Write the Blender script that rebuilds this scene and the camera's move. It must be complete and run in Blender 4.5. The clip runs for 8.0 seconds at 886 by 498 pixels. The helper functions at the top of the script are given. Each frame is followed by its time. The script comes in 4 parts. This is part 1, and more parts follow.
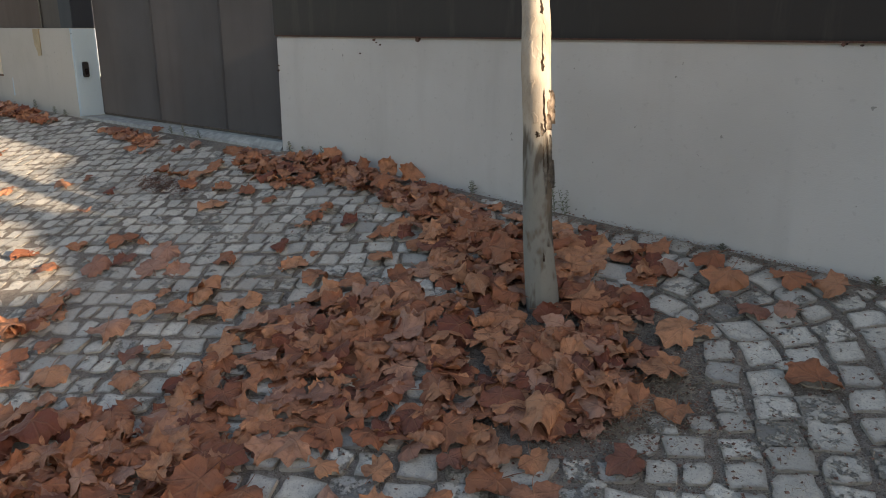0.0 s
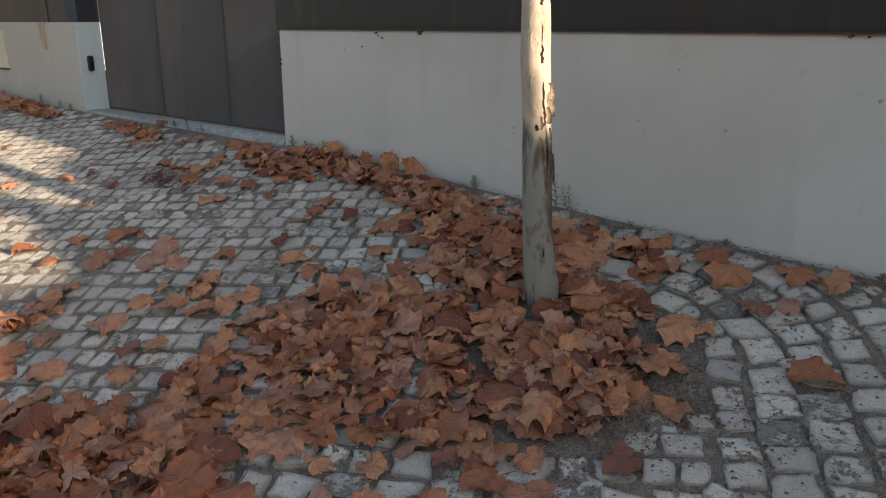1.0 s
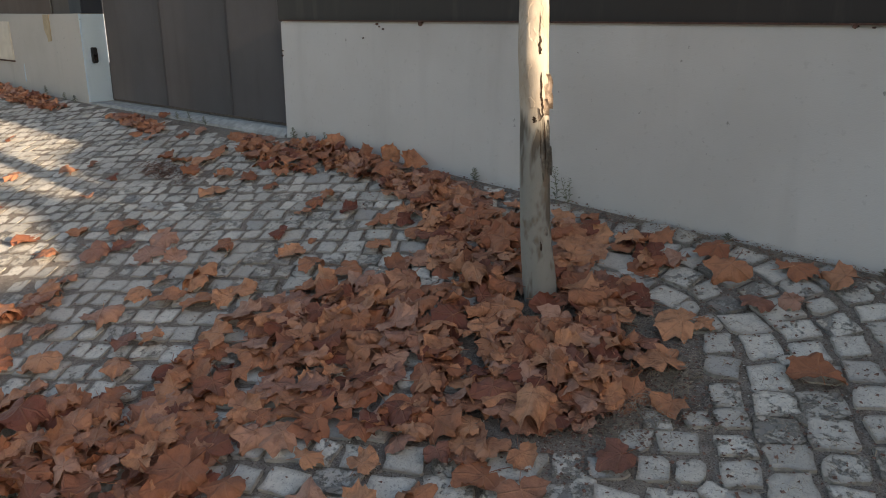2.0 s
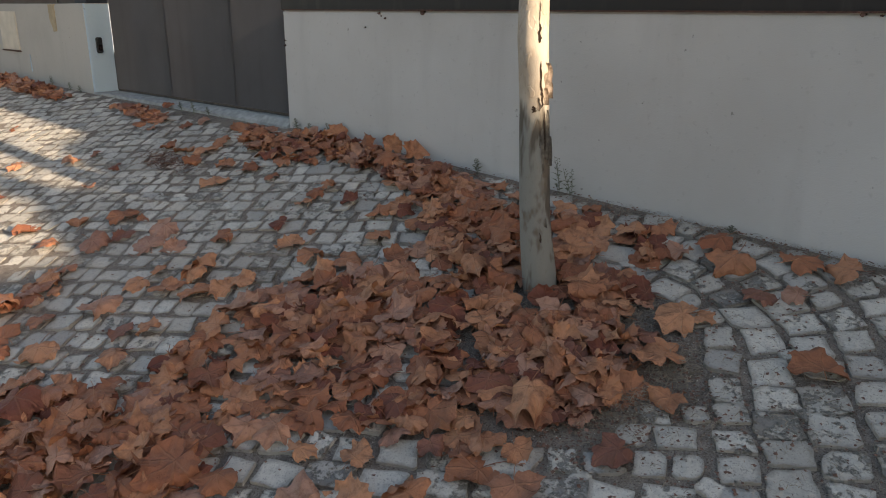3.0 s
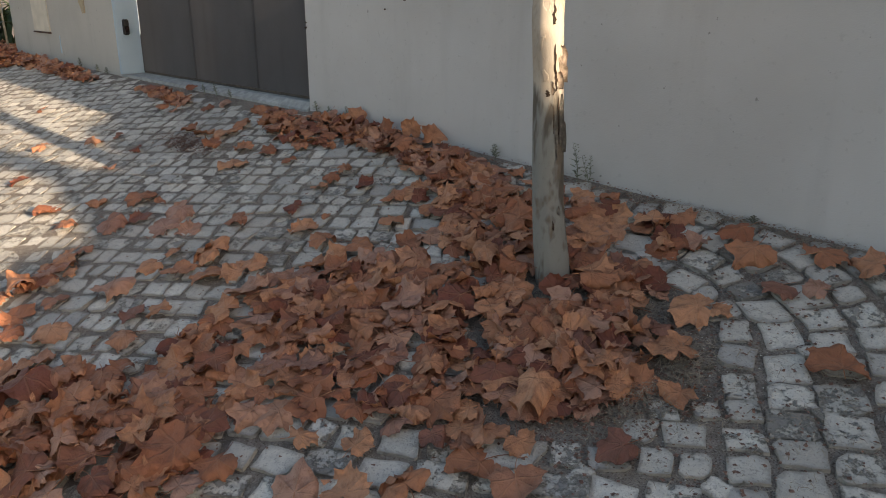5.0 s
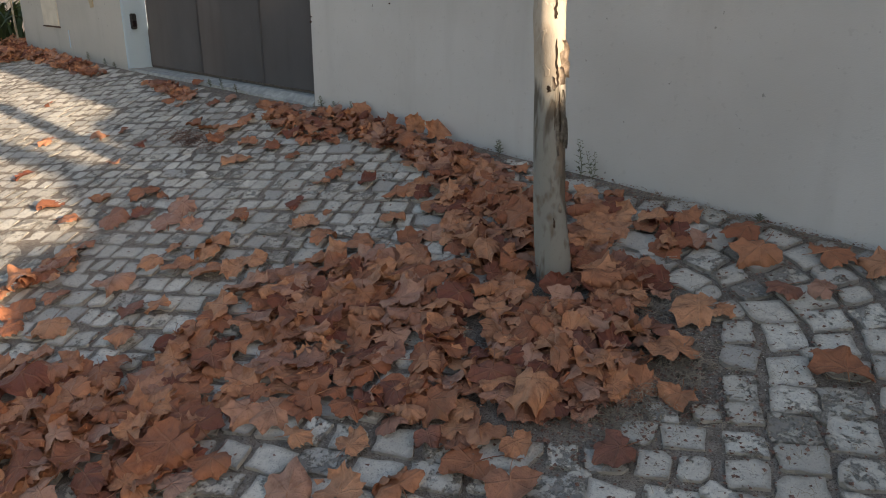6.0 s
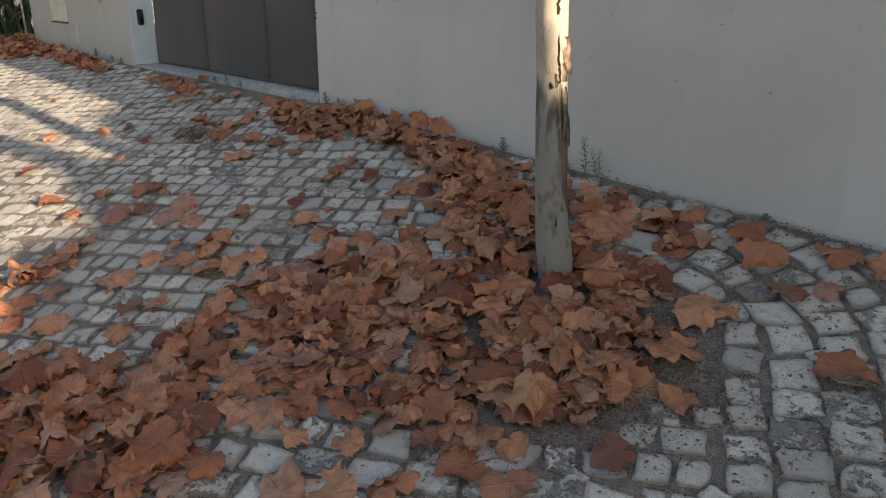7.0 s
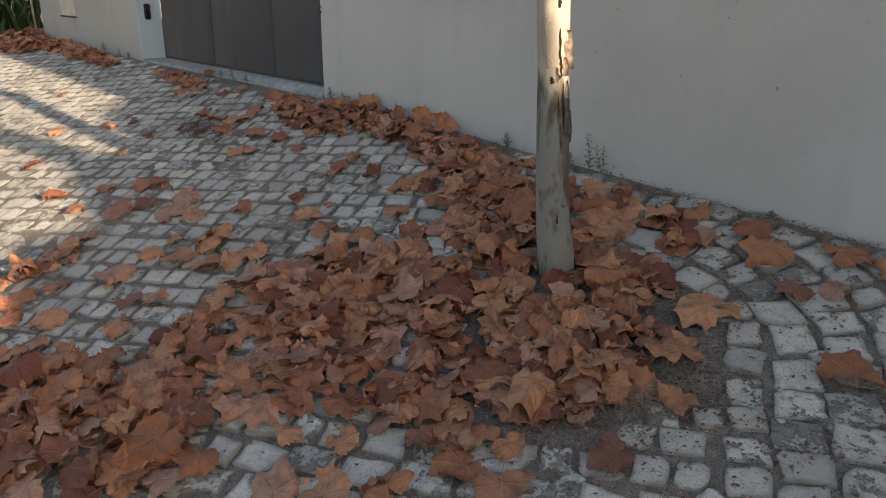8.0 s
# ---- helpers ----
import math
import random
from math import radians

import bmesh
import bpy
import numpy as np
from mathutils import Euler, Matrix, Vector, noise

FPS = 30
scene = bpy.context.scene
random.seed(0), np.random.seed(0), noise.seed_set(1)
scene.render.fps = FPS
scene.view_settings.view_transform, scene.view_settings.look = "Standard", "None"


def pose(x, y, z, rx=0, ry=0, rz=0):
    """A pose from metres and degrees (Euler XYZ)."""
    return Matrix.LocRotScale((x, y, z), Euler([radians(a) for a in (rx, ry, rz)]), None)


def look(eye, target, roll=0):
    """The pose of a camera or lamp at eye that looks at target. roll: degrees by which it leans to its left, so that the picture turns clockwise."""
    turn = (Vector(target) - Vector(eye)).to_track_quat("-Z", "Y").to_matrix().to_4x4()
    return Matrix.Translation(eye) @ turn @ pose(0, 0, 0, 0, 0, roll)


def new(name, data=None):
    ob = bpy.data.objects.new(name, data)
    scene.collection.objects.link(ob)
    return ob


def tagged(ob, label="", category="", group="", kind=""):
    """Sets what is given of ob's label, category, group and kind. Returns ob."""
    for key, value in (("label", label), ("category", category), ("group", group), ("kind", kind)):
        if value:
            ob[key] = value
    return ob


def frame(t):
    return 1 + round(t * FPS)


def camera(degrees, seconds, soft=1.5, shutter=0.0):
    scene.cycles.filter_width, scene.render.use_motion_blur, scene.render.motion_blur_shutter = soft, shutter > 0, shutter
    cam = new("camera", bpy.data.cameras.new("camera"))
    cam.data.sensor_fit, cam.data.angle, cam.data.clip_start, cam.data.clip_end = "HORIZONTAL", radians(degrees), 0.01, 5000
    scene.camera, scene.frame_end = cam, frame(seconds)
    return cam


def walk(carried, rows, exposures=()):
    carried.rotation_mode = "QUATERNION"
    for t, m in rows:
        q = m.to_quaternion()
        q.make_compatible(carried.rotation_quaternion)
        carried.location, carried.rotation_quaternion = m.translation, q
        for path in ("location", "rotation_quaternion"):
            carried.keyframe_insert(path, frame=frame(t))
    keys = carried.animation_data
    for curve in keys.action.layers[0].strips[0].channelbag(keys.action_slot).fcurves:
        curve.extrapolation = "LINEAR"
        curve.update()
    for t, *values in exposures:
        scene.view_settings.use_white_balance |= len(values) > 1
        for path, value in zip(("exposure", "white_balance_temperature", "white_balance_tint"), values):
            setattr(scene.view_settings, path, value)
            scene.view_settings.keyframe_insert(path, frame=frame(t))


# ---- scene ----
# The camera: carried at breast height, drifting a hand's width towards the wall.
cam = camera(60.88, 8.0, soft=1.0)
PATH = [
    (0.0, 0.0000, 0.0000, 0.9128, 39.781, -16.173, 0.189),
    (0.5, 0.0049, 0.0196, 0.9092, 40.139, -16.326, 0.160),
    (1.0, 0.0113, 0.0442, 0.9040, 40.555, -16.538, 0.135),
    (1.5, 0.0191, 0.0657, 0.9015, 40.896, -16.784, 0.125),
    (3.0, 0.0365, 0.1321, 0.8864, 42.036, -17.643, 0.161),
    (3.5, 0.0396, 0.1464, 0.8842, 42.385, -17.957, 0.162),
    (4.0, 0.0452, 0.1651, 0.8820, 43.092, -18.301, 0.141),
    (4.5, 0.0502, 0.1852, 0.8803, 43.866, -18.564, 0.189),
    (6.0, 0.0615, 0.2528, 0.8767, 45.433, -19.172, 0.209),
    (6.5, 0.0634, 0.2714, 0.8749, 45.812, -19.274, 0.272),
    (7.0, 0.0632, 0.2905, 0.8719, 46.195, -19.378, 0.315),
    (7.5, 0.0645, 0.3094, 0.8685, 46.568, -19.502, 0.305),
    (8.0, 0.0680, 0.3326, 0.8645, 47.059, -19.686, 0.323),
]
walk(
    cam,
    [(t, pose(x, y, z, 90 + pitch, 0, yaw) @ pose(0, 0, 0, 0, 0, roll)) for t, x, y, z, yaw, pitch, roll in PATH],
    exposures=[(0.0, 0.98, 7500, 14), (8.0, 0.98, 7500, 14)],
)

# ---- light: a low sun from along the wall, and the sky ----
SUN_AZ, SUN_EL = radians(83.4), radians(16.5)  # from +y towards +x
world = bpy.data.worlds.new("sky")
scene.world = world
world.use_nodes = True
wn = world.node_tree.nodes
sky = wn.new("ShaderNodeTexSky")
sky.sky_type = "NISHITA"
sky.sun_disc = False
sky.sun_elevation, sky.sun_rotation = SUN_EL, SUN_AZ
sky.air_density, sky.dust_density, sky.ozone_density = 1.0, 1.5, 1.0
wn["Background"].inputs[1].default_value = 0.115
world.node_tree.links.new(sky.outputs[0], wn["Background"].inputs[0])
sun = new("sun", bpy.data.lights.new("sun", "SUN"))
sun.data.energy, sun.data.angle, sun.data.color = 5.0, radians(0.55), (1.0, 0.86, 0.68)
sun_way = Vector((math.sin(SUN_AZ) * math.cos(SUN_EL), math.cos(SUN_AZ) * math.cos(SUN_EL), math.sin(SUN_EL)))
sun.matrix_world = look(sun_way * 30, (0, 0, 0))


# ---- materials ----
class Nodes:
    """A small helper that strings shader nodes together."""

    def __init__(self, name, rough=0.8, metal=0.0, spec=0.3):
        self.mat = bpy.data.materials.new(name)
        self.mat.use_nodes = True
        self.tree = self.mat.node_tree
        self.bsdf = self.tree.nodes["Principled BSDF"]
        self.bsdf.inputs["Roughness"].default_value = rough
        self.bsdf.inputs["Metallic"].default_value = metal
        self.bsdf.inputs["Specular IOR Level"].default_value = spec
        self.place = self.add("ShaderNodeTexCoord").outputs["Object"]

    def add(self, kind):
        return self.tree.nodes.new(kind)

    def link(self, a, b):
        self.tree.links.new(a, b)

    def put(self, socket, value):
        if hasattr(value, "is_linked"):
            self.link(value, socket)
        elif isinstance(value, tuple) and len(value) == 3 and socket.type == "RGBA":
            socket.default_value = (*value, 1)
        else:
            socket.default_value = value

    def math(self, op, a, b=0.0, c=0.0, clamp=False):
        n = self.add("ShaderNodeMath")
        n.operation, n.use_clamp = op, clamp
        for socket, value in zip(n.inputs, (a, b, c)):
            self.put(socket, value)
        return n.outputs[0]

    def world_place(self):
        return self.add("ShaderNodeNewGeometry").outputs["Position"]

    def noise(self, scale, detail=4.0, rough=0.55, place=None, stretch=None):
        n = self.add("ShaderNodeTexNoise")
        n.inputs["Scale"].default_value, n.inputs["Detail"].default_value, n.inputs["Roughness"].default_value = scale, detail, rough
        where = place or self.place
        if stretch:
            m = self.add("ShaderNodeMapping")
            m.inputs["Scale"].default_value = stretch
            self.link(where, m.inputs["Vector"])
            where = m.outputs[0]
        self.link(where, n.inputs["Vector"])
        return n.outputs["Fac"]

    def ramp(self, value, low, high):
        """0 below low, 1 above high."""
        n = self.add("ShaderNodeMapRange")
        n.interpolation_type = "SMOOTHSTEP"
        for key, v in (("Value", value), ("From Min", low), ("From Max", high)):
            self.put(n.inputs[key], v)
        return n.outputs[0]

    def mix(self, fac, a, b, kind="MIX"):
        n = self.add("ShaderNodeMix")
        n.data_type, n.blend_type = "RGBA", kind
        self.put(n.inputs[0], fac)
        self.put(n.inputs[6], a)
        self.put(n.inputs[7], b)
        return n.outputs[2]

    def random(self):
        """One number for each piece, be it an object or an island of a joined mesh."""
        a, b = self.add("ShaderNodeObjectInfo").outputs["Random"], self.add("ShaderNodeNewGeometry").outputs["Random Per Island"]
        return self.math("FRACT", self.math("ADD", a, b))

    def bump(self, height, strength=0.3, distance=0.01):
        n = self.add("ShaderNodeBump")
        n.inputs["Strength"].default_value, n.inputs["Distance"].default_value = strength, distance
        self.link(height, n.inputs["Height"])
        self.link(n.outputs[0], self.bsdf.inputs["Normal"])

    def done(self, color=None, rough=None):
        if color is not None:
            self.put(self.bsdf.inputs["Base Color"], color)
        if rough is not None:
            self.put(self.bsdf.inputs["Roughness"], rough)
        return self.mat


def mat_plaster(name, base, stain):
    m = Nodes(name, rough=0.9, spec=0.2)
    p = m.world_place()
    large, streak, fine, grain = m.noise(0.9, 5, 0.6, p), m.noise(2.0, 4, 0.6, p, (2.5, 2.5, 0.35)), m.noise(45, 3, 0.6, p), m.noise(220, 2, 0.5, p)
    c = m.mix(m.ramp(large, 0.35, 0.75), base, stain)
    c = m.mix(m.math("MULTIPLY", m.ramp(streak, 0.52, 0.8), 0.35), c, tuple(v * 0.78 for v in stain))
    c = m.mix(m.math("MULTIPLY", m.ramp(fine, 0.62, 0.72), 0.25), c, tuple(v * 0.72 for v in stain))
    specks = m.ramp(m.noise(30, 2, 0.5, p), 0.745, 0.78)
    c = m.mix(m.math("MULTIPLY", specks, 0.6), c, (0.16, 0.15, 0.14))
    m.bump(m.math("ADD", m.math("MULTIPLY", fine, 0.6), m.math("MULTIPLY", grain, 0.5)), 0.35, 0.004)
    return m.done(c)


def mat_metal_sheet(name, base, rough=0.5, dirt=(0.12, 0.105, 0.09)):
    m = Nodes(name, rough=rough, spec=0.35)
    p = m.world_place()
    cloud, streak = m.noise(1.6, 5, 0.6, p), m.noise(3.0, 5, 0.65, p, (3.0, 3.0, 0.3))
    c = m.mix(m.math("MULTIPLY", m.ramp(cloud, 0.35, 0.7), 0.5), base, tuple(v * 1.35 for v in base))
    c = m.mix(m.math("MULTIPLY", m.ramp(streak, 0.5, 0.8), 0.45), c, dirt)
    m.bump(m.noise(7, 2, 0.5, p), 0.06, 0.02)
    return m.done(c, m.math("MULTIPLY_ADD", streak, 0.3, rough - 0.12))


def mat_stone(name):
    m = Nodes(name, rough=0.82, spec=0.3)
    p, r = m.world_place(), m.random()
    grain, blot, pit = m.noise(38, 5, 0.62, p), m.noise(27, 7, 0.76, p), m.noise(160, 3, 0.6, p)
    c = m.mix(r, (0.54, 0.51, 0.45), (0.74, 0.705, 0.63))
    c = m.mix(m.ramp(m.math("FRACT", m.math("MULTIPLY", r, 7.31)), 0.84, 1.0), c, (0.44, 0.425, 0.395))
    c = m.mix(m.math("MULTIPLY", m.ramp(grain, 0.45, 0.7), 0.45), c, (0.40, 0.38, 0.35))
    # worn dark scabs, more on some stones than on others
    edge = m.math("MULTIPLY_ADD", m.math("FRACT", m.math("MULTIPLY", r, 13.7)), 0.24, 0.465)
    worn = m.ramp(blot, edge, m.math("ADD", edge, 0.06))
    c = m.mix(m.math("MULTIPLY", worn, 0.66), c, (0.155, 0.145, 0.135))
    c = m.mix(m.math("MULTIPLY", m.ramp(pit, 0.56, 0.65), 0.45), c, (0.17, 0.158, 0.145))
    # street dust, lying in broad drifts
    drift = m.ramp(m.noise(1.1, 4, 0.6, p), 0.45, 0.7)
    c = m.mix(m.math("MULTIPLY", drift, 0.5), c, (0.36, 0.33, 0.295))
    # sand and grime cling to the broken edges
    rim = m.add("ShaderNodeAttribute")
    rim.attribute_name = "rim"
    grime = m.ramp(m.math("ADD", rim.outputs["Fac"], m.math("MULTIPLY", blot, 0.9)), 1.08, 1.42)
    c = m.mix(m.math("MULTIPLY", grime, 0.6), c, (0.28, 0.25, 0.215))
    m.bump(m.math("ADD", m.math("MULTIPLY", grain, 0.8), m.math("SUBTRACT", m.math("MULTIPLY", pit, 0.3), m.math("MULTIPLY", worn, 0.5))), 1.0, 0.010)
    return m.done(c)


def mat_soil(name):
    m = Nodes(name, rough=0.95, spec=0.15)
    p = m.world_place()
    grit, clod, broad = m.noise(240, 3, 0.6, p), m.noise(40, 5, 0.65, p), m.noise(2.2, 4, 0.6, p)
    c = m.mix(m.ramp(clod, 0.35, 0.68), (0.175, 0.148, 0.125), (0.31, 0.272, 0.235))
    c = m.mix(m.math("MULTIPLY", m.ramp(broad, 0.4, 0.65), 0.5), c, (0.33, 0.285, 0.24))
    c = m.mix(m.math("MULTIPLY", m.ramp(grit, 0.54, 0.64), 0.75), c, (0.085, 0.066, 0.054))
    c = m.mix(m.math("MULTIPLY", m.ramp(grit, 0.42, 0.34), 0.6), c, (0.44, 0.40, 0.35))
    m.bump(m.math("ADD", m.math("MULTIPLY", grit, 0.4), clod), 0.8, 0.012)
    return m.done(c)


def mat_leaf(name):
    m = Nodes(name, rough=0.62, spec=0.25)
    r = m.random()
    uv = m.add("ShaderNodeUVMap").outputs[0]
    sep = m.add("ShaderNodeSeparateXYZ")
    m.link(uv, sep.inputs[0])
    x, y = m.math("SUBTRACT", sep.outputs[0], 0.5), m.math("SUBTRACT", sep.outputs[1], 0.2)
    # five main veins that fan out from the stalk
    vein = None
    for deg in (90, 42, 138, 4, 176):
        a = radians(deg)
        along = m.math("ADD", m.math("MULTIPLY", x, math.cos(a)), m.math("MULTIPLY", y, math.sin(a)))
        off = m.math("ABSOLUTE", m.math("SUBTRACT", m.math("MULTIPLY", x, math.sin(a)), m.math("MULTIPLY", y, math.cos(a))))
        d = m.math("ADD", off, m.math("MULTIPLY", m.math("LESS_THAN", along, 0.0), 1.0))
        vein = d if vein is None else m.math("MINIMUM", vein, d)
    main = m.ramp(vein, 0.016, 0.004)
    p = m.world_place()
    mottle, fine = m.noise(26, 5, 0.65, p), m.noise(130, 3, 0.6, p)
    c = m.mix(r, (0.33, 0.122, 0.066), (0.585, 0.285, 0.157))
    c = m.mix(m.ramp(m.math("FRACT", m.math("MULTIPLY", r, 5.7)), 0.62, 0.95), c, (0.47, 0.268, 0.196))
    c = m.mix(m.ramp(m.math("FRACT", m.math("MULTIPLY", r, 11.3)), 0.70, 0.95), c, (0.20, 0.066, 0.044))
    c = m.mix(m.math("MULTIPLY", m.ramp(mottle, 0.44, 0.70), 0.6), c, (0.20, 0.088, 0.055))
    c = m.mix(m.math("MULTIPLY", m.ramp(fine, 0.62, 0.74), 0.4), c, (0.11, 0.055, 0.035))
    c = m.mix(m.math("MULTIPLY", main, 0.10), c, (0.52, 0.32, 0.20))
    m.bump(m.math("ADD", m.math("MULTIPLY", main, -0.2), m.math("MULTIPLY", mottle, 1.5)), 1.0, 0.008)
    return m.done(c, m.math("MULTIPLY_ADD", mottle, 0.3, 0.45))


def mat_bark(name):
    m = Nodes(name, rough=0.8, spec=0.25)
    p = m.world_place()
    plates = m.noise(9, 4, 0.6, p, (1.0, 1.0, 0.25))
    plates2 = m.noise(13, 3, 0.55, p, (1.0, 1.0, 0.5))
    grain, fine = m.noise(60, 4, 0.6, p, (1.0, 1.0, 0.4)), m.noise(200, 3, 0.6, p)
    height = m.add("ShaderNodeSeparateXYZ")
    m.link(p, height.inputs[0])
    # grey-brown tones (old) low down, cream tones (young) above; plates make the edge ragged
    upper_tone = m.ramp(m.math("ADD", height.outputs[2], m.math("MULTIPLY", plates, 0.5)), 0.80, 0.90)
    old = m.mix(m.ramp(plates, 0.44, 0.51), (0.120, 0.104, 0.085), (0.245, 0.245, 0.226))
    old = m.mix(m.ramp(plates2, 0.56, 0.66), old, (0.155, 0.125, 0.098))
    young = m.mix(m.ramp(plates2, 0.40, 0.62), (0.49, 0.430, 0.355), (0.40, 0.335, 0.265))
    c = m.mix(upper_tone, old, young)
    c = m.mix(m.math("MULTIPLY", m.ramp(grain, 0.55, 0.75), 0.35), c, (0.16, 0.13, 0.10))
    c = m.mix(m.math("MULTIPLY", m.ramp(fine, 0.64, 0.72), 0.35), c, (0.12, 0.09, 0.07))
    m.bump(m.math("ADD", m.math("ADD", m.ramp(plates, 0.44, 0.47), m.ramp(plates2, 0.58, 0.6)), m.math("MULTIPLY", grain, 0.6)), 0.5, 0.004)
    return m.done(c)


def mat_plain(name, base, vary=0.3, scale=30, rough=0.8, spec=0.25):
    m = Nodes(name, rough=rough, spec=spec)
    p = m.world_place()
    n, b = m.noise(scale, 4, 0.6, p), m.noise(scale * 0.12, 3, 0.6, p)
    c = m.mix(m.ramp(n, 0.35, 0.7), tuple(v * (1 - vary) for v in base), tuple(min(1, v * (1 + vary)) for v in base))
    c = m.mix(m.math("MULTIPLY", m.ramp(b, 0.45, 0.7), 0.4), c, tuple(v * 0.75 for v in base))
    m.bump(n, 0.25, 0.004)
    return m.done(c)


PLASTER = mat_plaster("white_plaster", (0.575, 0.57, 0.56), (0.495, 0.485, 0.47))
PLASTER_CREAM = mat_plaster("cream_plaster", (0.475, 0.458, 0.425), (0.395, 0.378, 0.345))
PLASTER_BLUE = mat_plaster("pale_blue_plaster", (0.43, 0.55, 0.64), (0.39, 0.50, 0.58))
FENCE = mat_metal_sheet("fence_sheet", (0.025, 0.022, 0.022))
FENCE_BROWN = mat_metal_sheet("brown_sheet", (0.058, 0.036, 0.030), 0.6, (0.065, 0.045, 0.038))
FENCE_UMBER = mat_metal_sheet("umber_sheet", (0.052, 0.044, 0.041), 0.6, (0.05, 0.043, 0.04))
FENCE_SLATE = mat_metal_sheet("slate_sheet", (0.020, 0.027, 0.040), 0.6, (0.035, 0.04, 0.05))
GATE = mat_metal_sheet("gate_sheet", (0.150, 0.146, 0.150), 0.8, (0.13, 0.122, 0.120))
RUST = mat_plain("rusty_edge", (0.11, 0.062, 0.05), 0.4, 60)
RAIL = mat_plain("dirty_rail", (0.12, 0.10, 0.085), 0.4, 60)
CONCRETE = mat_plain("concrete_sill", (0.40, 0.415, 0.405), 0.2, 25, 0.9)
STONE = mat_stone("limestone_sett")
SOIL = mat_soil("gritty_soil")
LEAF = mat_leaf("dry_leaf")
BARK = mat_bark("plane_bark")
BARK_INNER = mat_plain("peeling_bark", (0.54, 0.43, 0.34), 0.35, 40)
BARK_GREY = mat_plain("loose_grey_bark", (0.27, 0.245, 0.215), 0.35, 50)
BARK_DARK = mat_plain("bark_hollow", (0.075, 0.050, 0.036), 0.3, 60)
CRUMB = mat_plain("leaf_crumb", (0.25, 0.145, 0.11), 0.45, 90)
STRAW = mat_plain("straw", (0.36, 0.30, 0.225), 0.3, 20)
WEED = mat_plain("weed_green", (0.215, 0.22, 0.165), 0.3, 30)
STRAP = mat_plain("strap_leaf", (0.036, 0.058, 0.022), 0.35, 12, 0.5)
BLACK = mat_plain("black_plastic", (0.020, 0.021, 0.024), 0.2, 20, 0.35, 0.5)
LENS = mat_plain("dark_lens", (0.02, 0.012, 0.012), 0.1, 20, 0.12, 0.6)
BEIGE = mat_plain("beige_render", (0.42, 0.345, 0.235), 0.12, 20, 0.9)
COVER = mat_plain("meter_cover", (0.60, 0.545, 0.46), 0.08, 10, 0.6)


# ---- shapes ----
def ground_z(x, y):
    """The sloping verge; it flattens out into the street and behind the wall."""
    yy = y if y > -1.5 else -1.5 + (y + 1.5) * 0.12
    yy = min(yy, 2.60 if x < -3.4 else 3.2)
    xx = min(x, 8.0) if x > -3.5 else -3.5 + 0.45 * (max(x, -9.0) + 3.5)
    return -0.5466 - 0.0451 * xx + 0.2477 * yy


def mesh_of(name, verts, faces, material, smooth=False):
    me = bpy.data.meshes.new(name)
    me.from_pydata([tuple(v) for v in verts], [], [tuple(f) for f in faces])
    me.materials.append(material)
    if smooth:
        me.polygons.foreach_set("use_smooth", [True] * len(me.polygons))
    me.update()
    return me


def part(name, bm, material, parent=None, label="", smooth=False):
    me = bpy.data.meshes.new(name)
    bmesh.ops.recalc_face_normals(bm, faces=bm.faces)
    bm.to_mesh(me)
    bm.free()
    me.materials.append(material)
    if smooth:
        me.polygons.foreach_set("use_smooth", [True] * len(me.polygons))
    ob = new(name, me)
    if parent:
        ob.parent = parent
    return tagged(ob, label)


def box(lo, hi, bevel=0.0, cuts=1, wobble=0.0):
    """A block with bevelled edges; cuts and wobble leave its faces a little uneven."""
    bm = bmesh.new()
    bmesh.ops.create_cube(bm, size=1)
    size, mid = Vector(hi) - Vector(lo), (Vector(hi) + Vector(lo)) / 2
    for v in bm.verts:
        v.co = Vector((v.co.x * size.x, v.co.y * size.y, v.co.z * size.z)) + mid
    if bevel:
        bmesh.ops.bevel(bm, geom=bm.edges[:], offset=bevel, segments=2, affect="EDGES")
    if cuts > 1:
        long = [e for e in bm.edges if e.calc_length() > 0.5 * max(size)]
        bmesh.ops.subdivide_edges(bm, edges=long, cuts=cuts, use_grid_fill=True)
    if wobble:
        for v in bm.verts:
            v.co += wobble * noise.noise_vector(v.co * 2.3)
    return bm


def tube(points, radii, sides=8, cap=True):
    """A tapered round limb through the points."""
    bm, rings = bmesh.new(), []
    for i, p in enumerate(points):
        ahead = (Vector(points[min(i + 1, len(points) - 1)]) - Vector(points[max(i - 1, 0)])).normalized()
        side = ahead.orthogonal().normalized() if abs(ahead.z) < 0.9 else Vector((1, 0, 0)) - ahead * ahead.x
        side.normalize()
        up = ahead.cross(side)
        rings.append([bm.verts.new(Vector(p) + radii[i] * (math.cos(a) * side + math.sin(a) * up)) for a in np.linspace(0, 2 * math.pi, sides, False)])
    for a, b in zip(rings, rings[1:]):
        for k in range(sides):
            bm.faces.new((a[k], a[(k + 1) % sides], b[(k + 1) % sides], b[k]))
    if cap:
        bm.faces.new(rings[0][::-1])
        bm.faces.new(rings[-1])
    return bm


